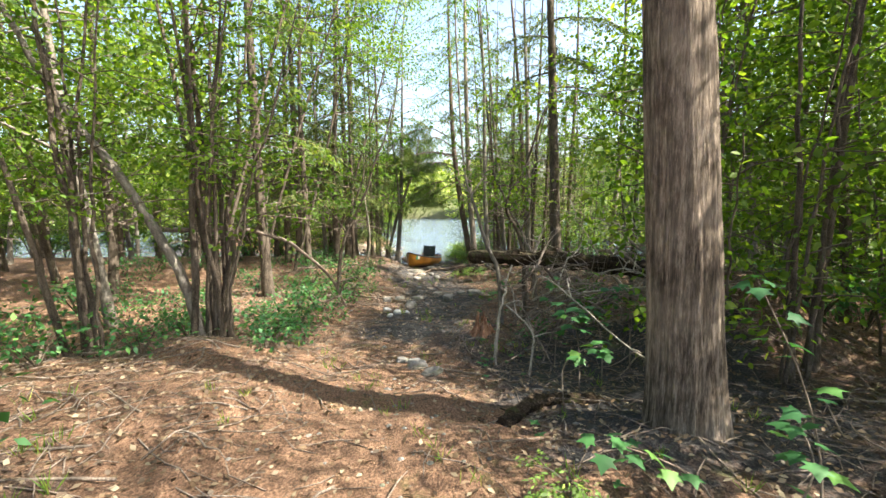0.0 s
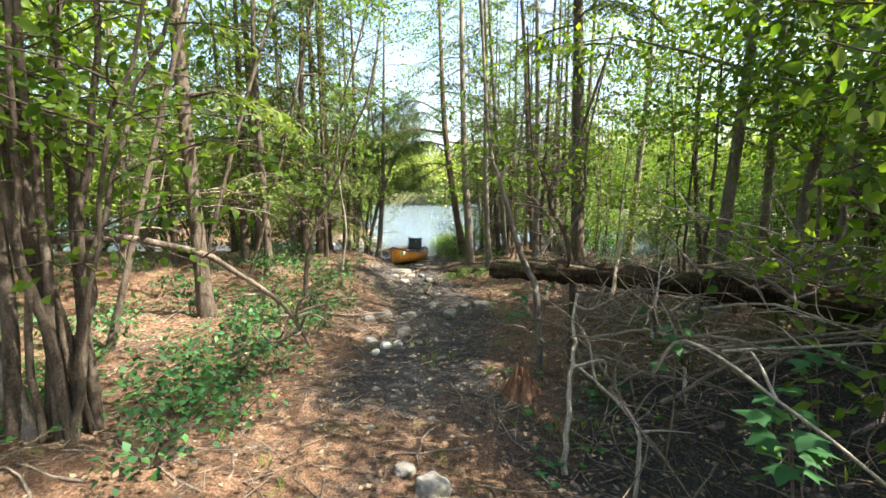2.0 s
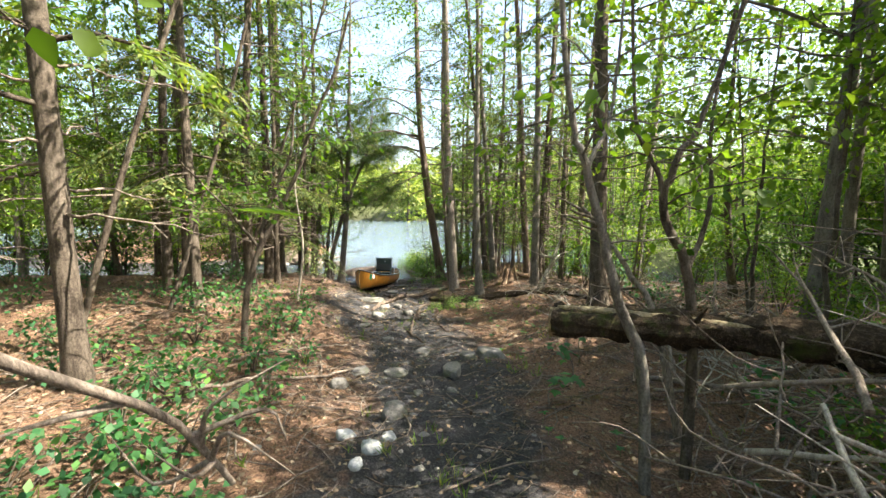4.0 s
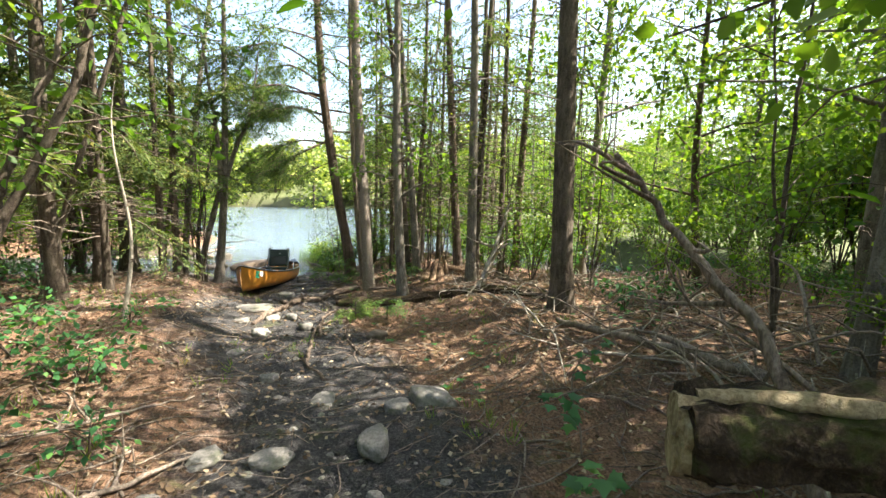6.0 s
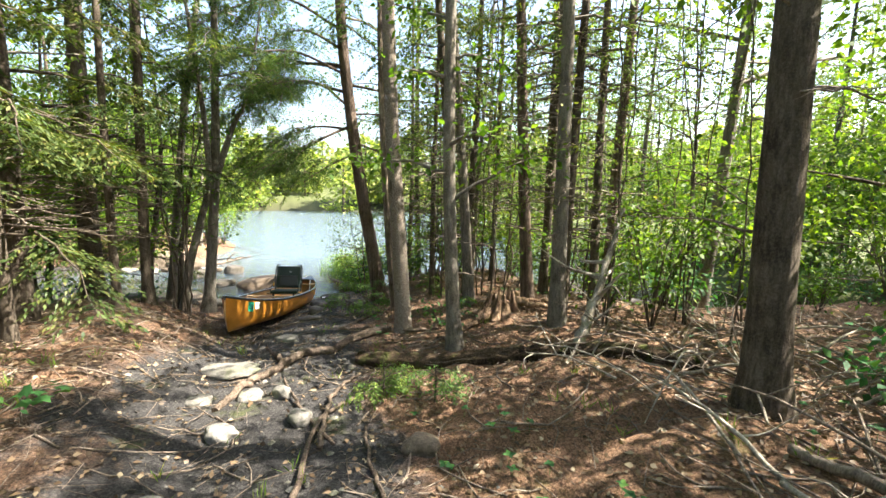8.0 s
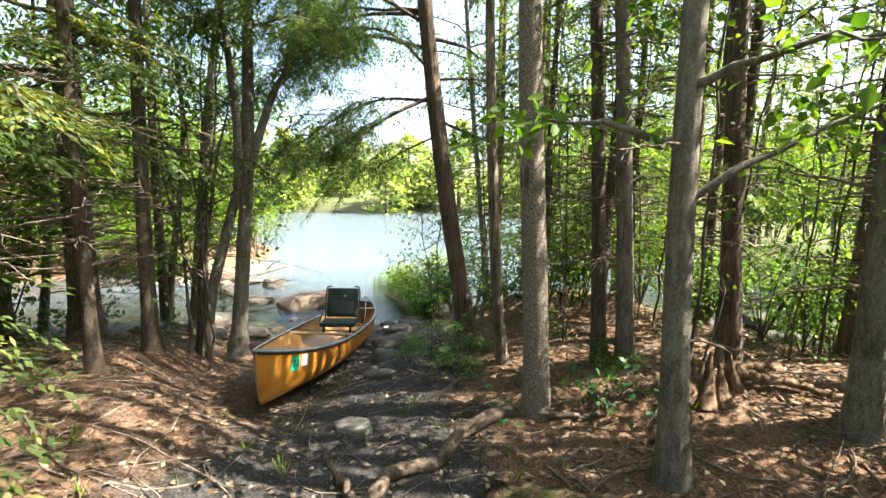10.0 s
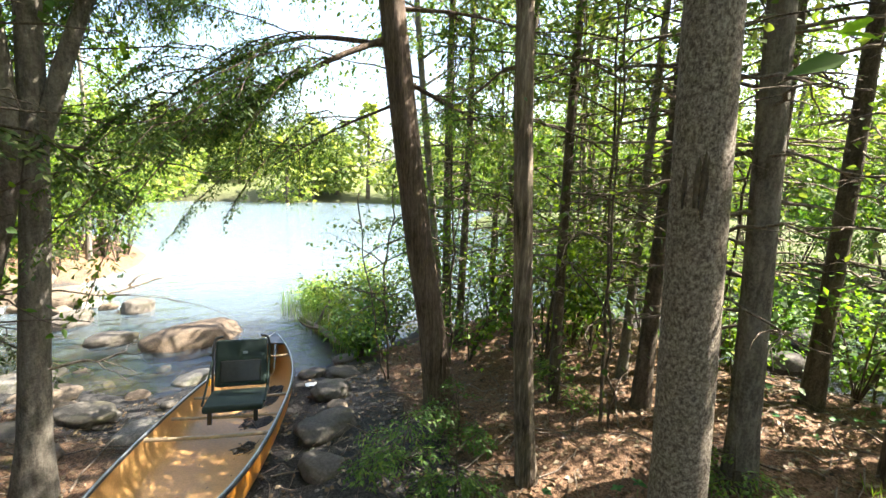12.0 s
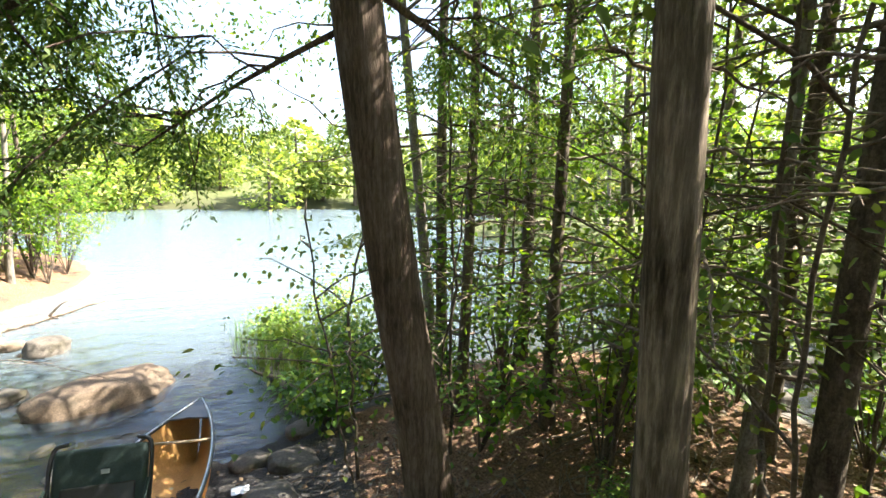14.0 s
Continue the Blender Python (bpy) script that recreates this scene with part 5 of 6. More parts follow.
for k, (x, y) in enumerate(((5.2, 17.5), (6.0, 18.2), (6.8, 17.4), (5.6, 19.0), (7.4, 18.6), (4.8, 18.6), (6.3, 19.4), (8.2, 17.8))):
    stone(x, y, (0.4, 0.3, 0.25), ROCK_DARK, 570 + k, "dark stream rock in bright water", 0.3, k, "boulder", -0.05)


# ---- dead wood ----
def stick(name, pts, r0, r1, material, label, category="branch", sides=9, twigs=0, seed=0, ridge=0.04, n=18):
    """A fallen branch, pole or root through the given points."""
    rng = np.random.default_rng(seed + 900)
    q = curve_pts(pts, n)
    q[1:-1] += rng.normal(size=(n - 2, 3)) * min(0.012, r0 * 0.35)
    o = q[0].copy()
    root = thing(name, tuple(o), label, category)
    part("bough", tube(Buf(), q - o, np.linspace(r0, r1, n), sides, ridge, seed), material, root)
    for i in range(twigs):
        p = point_on(q, rng.uniform(0.25, 0.98)) - o
        d = rng.normal(size=3)
        d[2] = abs(d[2]) * 0.5
        d /= np.linalg.norm(d)
        ln = rng.uniform(0.2, 0.7)
        w = curve_pts([p, p + d * ln * 0.5 + rng.normal(size=3) * 0.06, p + d * ln + rng.normal(size=3) * 0.1], 7)
        part("twig", tube(Buf(), w, np.linspace(r1 + 0.003, 0.002, 7), 5), material, root)
    return root


def on(x, y, up=0.0):
    return (x, y, floor_z(x, y) + up)


def log(name, pts, radius, material, label, seed, n=60, sides=40):
    """A fallen trunk with split, crumbling bark and broken ends."""
    rng = np.random.default_rng(seed)
    q = curve_pts(pts, n)
    o = q[0].copy()
    b = tube(Buf(), q - o, radius * (0.95 + 0.09 * np.sin(np.arange(n) * 0.55 + seed) * np.sin(np.arange(n) * 0.21) + 0.05 * rng.normal(size=n)), sides, 0.22, seed)
    # crumbled, pitted wood
    lump = np.sin(b.v[0] @ np.array([31.0, 17.0, 43.0]) + 2.0 * np.sin(b.v[0] @ np.array([-23.0, 41.0, 19.0]))) * np.sin(b.v[0] @ np.array([13.0, -29.0, 11.0]))
    b.v[0] = b.v[0] + (lump * 0.16 * radius)[:, None] * rng.normal(0.6, 0.5, (len(b.v[0]), 3))
    root = thing(name, tuple(o), label, "log")
    part("trunk", b, material, root)
    for i in range(5):
        p = point_on(q, rng.uniform(0.1, 0.95)) - o
        d = rng.normal(size=3)
        d[2] = abs(d[2])
        d /= np.linalg.norm(d)
        part("snag", tube(Buf(), [p, p + d * radius * 1.6, p + d * radius * 2.4], (radius * 0.2, radius * 0.12, 0.003), 6), material, root)
    return root


PROPPED = log("fallen_log", [(0.49, 7.25, 2.10), (1.28, 6.77, 2.14), (2.13, 6.25, 2.14), (3.43, 5.45, 2.06)], 0.106, ROTTEN, "big mossy rotten log propped above the hollow", 21)
log("fallen_log", [on(0.42, 13.7, 0.02), on(1.1, 13.3, 0.03), on(1.9, 12.85, 0.02), on(2.6, 12.4, 0.02), on(3.15, 11.95, 0.02)], 0.085, ROTTEN, "split mossy rotten log lying across the forest floor", 22)
log("fallen_log", [on(0.45, 3.1, 0.0), on(0.8, 3.55, 0.02), on(1.3, 3.65, 0.0)], 0.06, ROTTEN, "mossy log end sunk in the ground by the big cedar", 23)
cut = Buf()
for k in range(7):
    # pale broken end and the split top of the propped log
    a = k * 0.9
    dx = Vector((-0.82, 0.57, 0)) * (0.012 + 0.006 * (k % 3))
    c = np.array((dx.x + 0.045 * math.cos(a) * 0.57, dx.y + 0.045 * math.cos(a) * 0.82, 0.05 * math.sin(a)))
    tube(cut, [c, c * 0.9 + (0.05, -0.035, 0)], (0.05, 0.055), 9, 0.1, k)
part("broken_end", cut, STRAW, PROPPED, "pale broken end grain")
slab = Buf()
for k in range(9):
    x = 0.02 + 0.07 * k
    tube(slab, [(x, -0.66 * x + 0.02 * math.sin(k), 0.098 + 0.004 * (k % 2)), (x + 0.22, -0.66 * (x + 0.22) + 0.02 * math.cos(k), 0.108), (x + 0.45, -0.66 * (x + 0.45), 0.11)], (0.018, 0.026, 0.004), 6, 0.1, k)
part("split_top", slab, STRAW, PROPPED, "straw-coloured splintered upper side")
stick("root", [on(-0.8, 12.8, 0.01), on(-0.66, 13.08, 0.04), on(-0.55, 13.4, 0.05), on(-0.3, 13.6, 0.06), on(-0.12, 13.98, 0.06), on(0.16, 14.1, 0.05), on(0.45, 14.42, 0.05), on(0.86, 14.62, 0.05)], 0.03, 0.052, ROOT, "thick bare tree root crossing the trail", "root", 14, 0, 1, 0.09, 34)
for k, (pts, r) in enumerate((
        ([on(-0.3, 13.6, 0.03), on(-0.42, 13.95, 0.05), on(-0.55, 14.35, 0.02)], 0.03), ([on(0.0, 12.0, 0.01), on(0.05, 12.5, 0.04), on(0.18, 12.9, 0.03), on(0.4, 13.3, 0.0)], 0.022),
        ([on(-0.2, 11.2, 0.0), on(-0.1, 11.8, 0.03), on(0.0, 12.4, 0.04), on(0.3, 12.8, 0.0)], 0.022), ([on(0.4, 11.2, 0.0), on(0.32, 11.7, 0.03), on(0.35, 12.3, 0.02)], 0.018),
        ([on(0.1, 12.1, 0.0), on(-0.15, 12.7, 0.03), on(-0.3, 13.3, 0.02)], 0.016), ([on(-0.05, 10.6, 0.0), on(-0.2, 11.1, 0.03), on(-0.25, 11.5, 0.0)], 0.02), ([on(0.3, 15.0, 0.0), on(0.6, 15.4, 0.03), on(0.9, 15.9, 0.0)], 0.025),
        ([on(0.9, 14.6, 0.03), on(0.6, 14.9, 0.02), on(0.2, 15.0, -0.01)], 0.03), ([on(1.0, 14.6, 0.03), on(1.3, 14.4, 0.02), on(1.6, 14.3, -0.01)], 0.03))):
    stick("root", pts, r, r * 0.6, ROOT, "bare brown root in the trail", "root", 8, 0, 10 + k)
stick("dead_tree", [on(1.62, 7.4), (1.56, 7.75, 1.97), (1.5, 8.05, 2.28), (1.42, 8.3, 2.57), (1.2, 8.4, 2.85)], 0.034, 0.014, DEAD_DARK, "grey dead trunk leaning across the thicket", "dead tree", 10, 6, 30)
stick("fallen_pole", [on(2.55, 10.75, 0.04), on(2.57, 10.11, 0.1), on(2.68, 9.32, 0.12), on(2.85, 8.6, 0.2)], 0.03, 0.045, DEAD_DARK, "long grey pole lying on the brush", "branch", 9, 2, 31)
stick("fallen_pole", [on(1.9, 8.5, 0.03), on(2.4, 8.0, 0.1), on(3.0, 7.5, 0.1)], 0.025, 0.03, DEAD_DARK, "grey pole lying on the brush", "branch", 9, 2, 32)
stick("dead_tree", [on(2.43, 12.7), (2.6, 12.8, 1.35), (2.82, 12.9, 1.8), (3.1, 13.05, 2.4)], 0.062, 0.02, DEAD, "bleached dead trunk leaning by the fallen log", "dead tree", 10, 7, 33)
stick("fallen_branch", [(-3.2, 5.2, 2.75), (-2.45, 5.45, 2.72), (-2.0, 5.8, 2.55), (-1.6, 6.4, 1.95), (-1.45, 6.7, 1.45)], 0.03, 0.015, DEAD_DARK, "broken dead branch hanging from the maple clump", "branch", 9, 9, 34)
stick("fallen_branch", [on(-2.6, 8.4, 0.03), on(-1.9, 8.8, 0.05), on(-1.3, 9.2, 0.03), on(-0.9, 9.6, 0.02)], 0.025, 0.01, DEAD_DARK, "long weathered branch on the forest floor", "branch", 8, 4, 35)
stick("fallen_branch", [on(-2.3, 9.5, 0.03), on(-1.7, 9.9, 0.04), on(-1.1, 10.4, 0.02)], 0.018, 0.008, DEAD_DARK, "weathered branch on the forest floor", "branch", 8, 3, 36)
stick("driftwood", [(0.8, 20.1, 0.08), (0.62, 20.8, 0.06), (0.42, 21.6, 0.02)], 0.06, 0.03, DEAD_DARK, "dark waterlogged driftwood log at the shore", "log", 10, 2, 37)
stick("driftwood", [(-3.4, 23.9, 0.05), (-2.8, 24.6, 0.06), (-2.2, 25.8, 0.03)], 0.05, 0.025, DEAD_DARK, "grey driftwood along the far bank", "log", 10, 2, 38)
# brush by the dip
brng = random.Random(12)
for k in range(96):
    x, y = (brng.uniform(0.75, 3.4), brng.uniform(5.3, 8.2)) if k % 2 else (brng.uniform(1.0, 2.9), brng.uniform(4.9, 6.3))
    a, ln = brng.uniform(0, 6.28), brng.uniform(0.6, 1.7)
    z0 = floor_z(x, y) + (brng.uniform(0.0, 0.75) if k % 2 else brng.uniform(0.3, 1.15))
    dx, dy, dz = math.cos(a) * ln, math.sin(a) * ln, brng.uniform(-0.25, 0.55)
    if x + dx < 0.6 or y + dy < 4.3:
        continue
    stick("dead_branch", [(x, y, z0), (x + dx * 0.5, y + dy * 0.5, z0 + dz * 0.5 + brng.uniform(0, 0.2)), (x + dx, y + dy, z0 + dz)], brng.uniform(0.008, 0.02), 0.004, DEAD if k % 9 == 0 else DEAD_DARK, "bare dead branch in a tangled brush pile", "branch", 6, 4, 600 + k, n=9)
for k in range(64):
    x, y = brng.uniform(2.0, 4.8), brng.uniform(8.4, 12.6)
    a, ln = brng.uniform(0, 6.28), brng.uniform(0.5, 1.4)
    dx, dy = math.cos(a) * ln, math.sin(a) * ln
    if abs(x - 3) + abs(y - 11.35) < 0.6:
        continue
    stick("dead_branch", [on(x, y, 0.03), (x + dx * 0.5, y + dy * 0.5, floor_z(x + dx * 0.5, y + dy * 0.5) + brng.uniform(0.03, 0.3)), on(x + dx, y + dy, brng.uniform(0.02, 0.3))], brng.uniform(0.008, 0.018), 0.004, DEAD if k % 2 == 0 else DEAD_DARK, "bare dead branch on the forest floor", "branch", 6, 3, 700 + k, n=9)
stick("arched_root", [on(0.62, 5.0), (0.66, 5.1, 1.62), (0.78, 5.4, 1.95), (0.92, 5.75, 2.2)], 0.022, 0.01, DEAD, "pale bent dead branch standing in the dip", "branch", 8, 3, 40)
stick("arched_root", [on(0.95, 4.7), (1.02, 4.85, 1.55), (0.9, 5.2, 1.7), (0.8, 5.5, 1.75)], 0.014, 0.008, DEAD, "pale bent dead branch standing in the dip", "branch", 8, 2, 41)
stick("dead_branch", [(0.95, 4.6, 2.05), (1.02, 4.34, 2.31), (1.5, 3.6, 1.9), (1.75, 3.45, 1.75)], 0.008, 0.006, DEAD, "long thin dead branch beside the big cedar", "branch", 6, 2, 42)


def stump(x, y, h, r, material, label, seed):
    rng = np.random.default_rng(seed)
    root = thing("stump", (x, y, floor_z(x, y) - 0.05), label, "stump")
    for i in range(11):
        a = i * 6.283 / 11 + rng.uniform(-0.2, 0.2)
        rr = r * rng.uniform(0.35, 0.85)
        hh = h * rng.uniform(0.45, 1.1)
        p = np.array([rr * math.cos(a), rr * math.sin(a), 0])
        q = curve_pts([p * 1.7, p * 1.1 + (0, 0, hh * 0.45), p * 0.8 + (0, 0, hh)], 9)
        part("splinter", tube(Buf(), q, np.linspace(r * 0.38, r * 0.05, 9), 8, 0.12, seed + i), material, root)
    part("core", tube(Buf(), [(0, 0, 0), (0, 0, h * 0.4), (0, 0, h * 0.55)], (r * 0.95, r * 0.7, r * 0.4), 14, 0.1, seed), material, root)
    return root


stump(0.56, 6.05, 0.36, 0.16, STUMP_RED, "crumbling red-brown rotten stump at the dip", 1)
stump(2.3, 14.25, 0.42, 0.2, STUMP_BROWN, "splintered brown rotten stump with spreading roots", 2)
for k, a in enumerate((0.2, -0.5, 3.6)):
    stick("root", [on(2.3 + 0.2 * math.cos(a), 14.25 + 0.2 * math.sin(a), 0.1), on(2.3 + 0.5 * math.cos(a), 14.25 + 0.5 * math.sin(a), 0.06), on(2.3 + 0.9 * math.cos(a), 14.25 + 0.9 * math.sin(a), 0.0)], 0.05, 0.02, STUMP_BROWN, "gnarled root of the rotten stump", "root", 9, 0, 50 + k)


# ---- canoe ----
KEVLAR = plain_mat("amber_hull", (0.46, 0.19, 0.026), 0.3, 9, 0.18, bump=0.03)
KEVLAR_IN = plain_mat("amber_weave", (0.42, 0.235, 0.085), 0.5, 60, 0.2, bump=0.1)
BLACK = plain_mat("black_trim", (0.018, 0.018, 0.02), 0.4, 40, 0.3)
ALU = plain_mat("worn_rail", (0.32, 0.34, 0.36), 0.35, 50, 0.2, 0.7)
ASH = plain_mat("ash_wood", (0.36, 0.27, 0.18), 0.5, 25, 0.25)
FABRIC = plain_mat("dark_green_fabric", (0.014, 0.03, 0.027), 0.75, 140, 0.4, bump=0.3)
GREEN_TAG = plain_mat("green_decal", (0.02, 0.38, 0.24), 0.4, 30, 0.1)
WHITE_TAG = plain_mat("white_decal", (0.8, 0.8, 0.78), 0.4, 30, 0.05)
YELLOW = plain_mat("yellow_strap", (0.75, 0.42, 0.02), 0.5, 40, 0.1)

CANOE_LEN, BEAM = 4.5, 0.86
bow, stern = Vector((-1.13, 15.08, 0.66)), Vector((-0.12, 19.5, 0.02))
fwd = (stern - bow).normalized()
side = fwd.cross(Vector((0, 0, 1))).normalized()
upv = side.cross(fwd)
canoe = thing("canoe", bow, "amber laminate canoe with black gunwales drawn up on the shore", "canoe")
canoe.matrix_world = Matrix(((side.x, fwd.x, upv.x, bow.x), (side.y, fwd.y, upv.y, bow.y), (side.z, fwd.z, upv.z, bow.z), (0, 0, 0, 1)))


def hull_at(s, inset=0.0):
    """Half beam, sheer height and keel height at the share s of the length."""
    e = abs(2 * s - 1)
    half = max(0.012, BEAM / 2 * (1 - e**2.6) ** 0.85 - inset) if e < 0.999 else 0.012
    sheer = 0.31 + 0.17 * e**3
    keel = 0.0 + 0.05 * max(0, e - 0.82) / 0.18 * max(0, e - 0.82)
    return half, sheer, keel


def hull(inset):
    rows, ns, nr = [], 49, 25
    for i in range(ns):
        s = i / (ns - 1)
        half, sheer, keel = hull_at(s, inset)
        e = abs(2 * s - 1)
        y = s * CANOE_LEN
        row = []
        for j in range(nr):
            u = -1 + 2 * j / (nr - 1)
            a = abs(u)
            px = math.copysign(half * (1 - (1 - a) ** (2.6 - 1.3 * e**4)) ** 0.9, u) if a > 0 else 0
            pz = keel + inset + (sheer - keel - inset) * a ** (2.1 - 0.7 * e**4)
            stem = 0.13 * max(0, (e - 0.86) / 0.14) * (1 - a) ** 2
            row.append((px, y + (stem if s < 0.5 else -stem), pz))
        rows.append(row)
    i, j = np.meshgrid(np.arange(ns - 1), np.arange(nr - 1))
    q = np.stack([i * nr + j, i * nr + j + 1, (i + 1) * nr + j + 1, (i + 1) * nr + j], -1).reshape(-1, 4)
    return Buf().add(np.array(rows), q)


part("hull", hull(0.0), KEVLAR, canoe)
part("inner_hull", hull(0.007), KEVLAR_IN, canoe, "amber woven inside of the hull")
for g in (-1, 1):
    pts = []
    for i in range(41):
        s = i / 40
        half, sheer, _ = hull_at(s)
        pts.append((g * half, s * CANOE_LEN, sheer))
    part("gunwale", tube(Buf(), pts, [0.015] * 41, 8), BLACK, canoe, "black gunwale rail")
    part("rail_edge", tube(Buf(), [(x - g * 0.004, y, z + 0.012) for x, y, z in pts], [0.0075] * 41, 6), ALU, canoe, "worn shiny top of the rail")
for s0, s1 in ((0.0, 0.115), (1.0, 0.93)):
    top = []
    for i in range(9):
        s = s0 + (s1 - s0) * i / 8
        half, sheer, _ = hull_at(s)
        top += [(-half, s * CANOE_LEN, sheer + 0.008), (0, s * CANOE_LEN, sheer + 0.02), (half, s * CANOE_LEN, sheer + 0.008)]
    n = len(top)
    k = np.arange(8) * 3
    faces = np.concatenate([np.stack([k, k + 1, k + 4, k + 3], -1), np.stack([k + 1, k + 2, k + 5, k + 4], -1)])
    low = [(x * 0.96, y, z - 0.012) for x, y, z in top]
    b = Buf().add(top, faces).add(low, faces[:, ::-1])
    rim = np.array([[24, 25, n + 25, n + 24], [25, 26, n + 26, n + 25]])
    b.add(top + low, rim)
    part("deck_plate", b, BLACK, canoe, "black end deck")


def bar(parent, s, drop, r, material, name, label, flat=1.0):
    half, sheer, _ = hull_at(s)
    y = s * CANOE_LEN
    pts = [(-half + 0.01, y, sheer - drop), (-half * 0.4, y, sheer - drop - 0.006), (half * 0.4, y, sheer - drop - 0.006), (half - 0.01, y, sheer - drop)]
    return part(name, tube(Buf(), curve_pts(pts, 12), [r] * 12, 8), material, parent, label)


bar(canoe, 0.42, 0.02, 0.016, ASH, "thwart", "pale wooden thwart")
bar(canoe, 0.87, 0.03, 0.012, ASH, "thwart", "pale wooden thwart")
bar(canoe, 0.525, 0.06, 0.013, ASH, "seat_rail", "wooden seat rail")
bar(canoe, 0.63, 0.06, 0.013, ASH, "seat_rail", "wooden seat rail")


def box(buf, c, size, rot=None, bevel=0.012):
    bm = bmesh.new()
    bmesh.ops.create_cube(bm, size=1)
    for v in bm.verts:
        v.co = Vector((v.co.x * size[0], v.co.y * size[1], v.co.z * size[2]))
    bmesh.ops.bevel(bm, geom=bm.edges[:], offset=bevel, segments=3, affect="EDGES", profile=0.6)
    m = Matrix.Translation(c) @ (rot if rot else Matrix())
    bm.verts.ensure_lookup_table()
    v = [m @ x.co for x in bm.verts]
    by = {}
    for f in bm.faces:
        by.setdefault(len(f.verts), []).append([x.index for x in f.verts])
    buf.add([tuple(p) for p in v], [np.array(a) for a in by.values()])
    bm.free()
    return buf


seat_y = 0.615 * CANOE_LEN
seat = thing("folding_chair", (0, 0, 0), "dark green folding canoe chair with a padded back", "seat")
seat.matrix_world = canoe.matrix_world @ Matrix.Translation((0.0, seat_y, 0.30)) @ Matrix.Rotation(radians(6), 4, 'Z') @ Matrix.Scale(1.15, 4)
tilt = Matrix.Rotation(radians(-14), 4, "X")
part("cushion", box(Buf(), Vector((0, -0.2, 0.02)), (0.40, 0.38, 0.05), None, 0.02), FABRIC, seat)
part("backrest", box(Buf(), Vector((0, 0.06, 0.23)), (0.38, 0.05, 0.36), tilt, 0.022), FABRIC, seat)
part("back_panel", box(Buf(), Vector((0, 0.025, 0.17)), (0.30, 0.03, 0.17), tilt, 0.012), BLACK, seat, "black mesh panel on the backrest")
part("logo_patch", box(Buf(), Vector((0.03, 0.033, 0.315)), (0.035, 0.008, 0.02), tilt, 0.003), ALU, seat, "small pale badge")
for g in (-1, 1):
    part("side_tube", tube(Buf(), curve_pts([(g * 0.2, 0.0, 0.0), (g * 0.205, 0.045, 0.2), (g * 0.2, 0.1, 0.40), (g * 0.14, 0.115, 0.43)], 14), [0.010] * 14, 8), BLACK, seat)
    part("strap", tube(Buf(), curve_pts([(g * 0.205, 0.03, 0.26), (g * 0.21, -0.14, 0.13), (g * 0.205, -0.34, 0.04)], 10), [0.008] * 10, 6), FABRIC, seat)
    part("hook", box(Buf(), Vector((g * 0.15, -0.37, -0.035)), (0.03, 0.03, 0.1), None, 0.006), BLACK, seat)
part("buckle", box(Buf(), Vector((-0.215, -0.05, 0.12)), (0.02, 0.03, 0.05), None, 0.005), YELLOW, seat, "yellow strap buckle")

# registration decals near the bow, on the landward side
for name, s, w, h, drop, material, label in (("green_decal", 0.085, 0.10, 0.13, 0.10, GREEN_TAG, "green registration sticker marked 23"), ("white_decal", 0.112, 0.09, 0.10, 0.08, WHITE_TAG, "white registration sticker")):
    b = Buf()
    pts = []
    for i in range(7):
        ss = s + (i / 6 - 0.5) * w / CANOE_LEN
        half, sheer, keel = hull_at(ss)
        e = abs(2 * ss - 1)
        for z in (sheer - drop + h / 2, sheer - drop - h / 2):
            a = ((z - keel) / (sheer - keel)) ** (1 / (2.1 - 0.7 * e**4))
            a = min(1, max(0, a))
            px = half * (1 - (1 - a) ** (2.6 - 1.3 * e**4)) ** 0.9
            pts.append((px + 0.004, ss * CANOE_LEN, z))
    k = np.arange(6) * 2
    b.add(pts, np.stack([k, k + 2, k + 3, k + 1], -1))
    part(name, b, material, canoe, label)
    if name == "green_decal":
        cu = bpy.data.curves.new("numerals", "FONT")
        cu.body, cu.size, cu.extrude, cu.align_x, cu.align_y = "23", 0.09, 0.0008, "CENTER", "CENTER"
        tmp = new("numerals", cu)
        me = bpy.data.meshes.new_from_object(tmp.evaluated_get(bpy.context.evaluated_depsgraph_get()))
        bpy.data.objects.remove(tmp)
        me.materials.append(BLACK)
        a, c, d = Vector(pts[0]), Vector(pts[12]), Vector(pts[13])
        ex, ey = (c - a).normalized(), (c - d).normalized()
        ez = ex.cross(ey)
        mid = (Vector(pts[0]) + Vector(pts[13])) / 2 + ez * 0.006
        for v in me.vertices:
            v.co = mid + ex * v.co.x + ey * v.co.y + ez * v.co.z
        part("numerals", me, None, canoe, "black numerals 23")

scrap = Buf()
rs = np.random.default_rng(4)
grid = [(i * 0.03, j * 0.03, 0.012 * rs.random()) for j in range(4) for i in range(5)]
i, j = np.meshgrid(np.arange(4), np.arange(3))
scrap.add(grid, np.stack([j * 5 + i, j * 5 + i + 1, j * 5 + i + 6, j * 5 + i + 5], -1).reshape(-1, 4))
sc = new("plastic_scrap", scrap.mesh("plastic_scrap", WHITE_TAG))
sc.location = (0.12, 18.35, floor_z(0.12, 18.35) + 0.05)
tagged(sc, "crumpled white plastic scrap on the muddy shore", "litter")


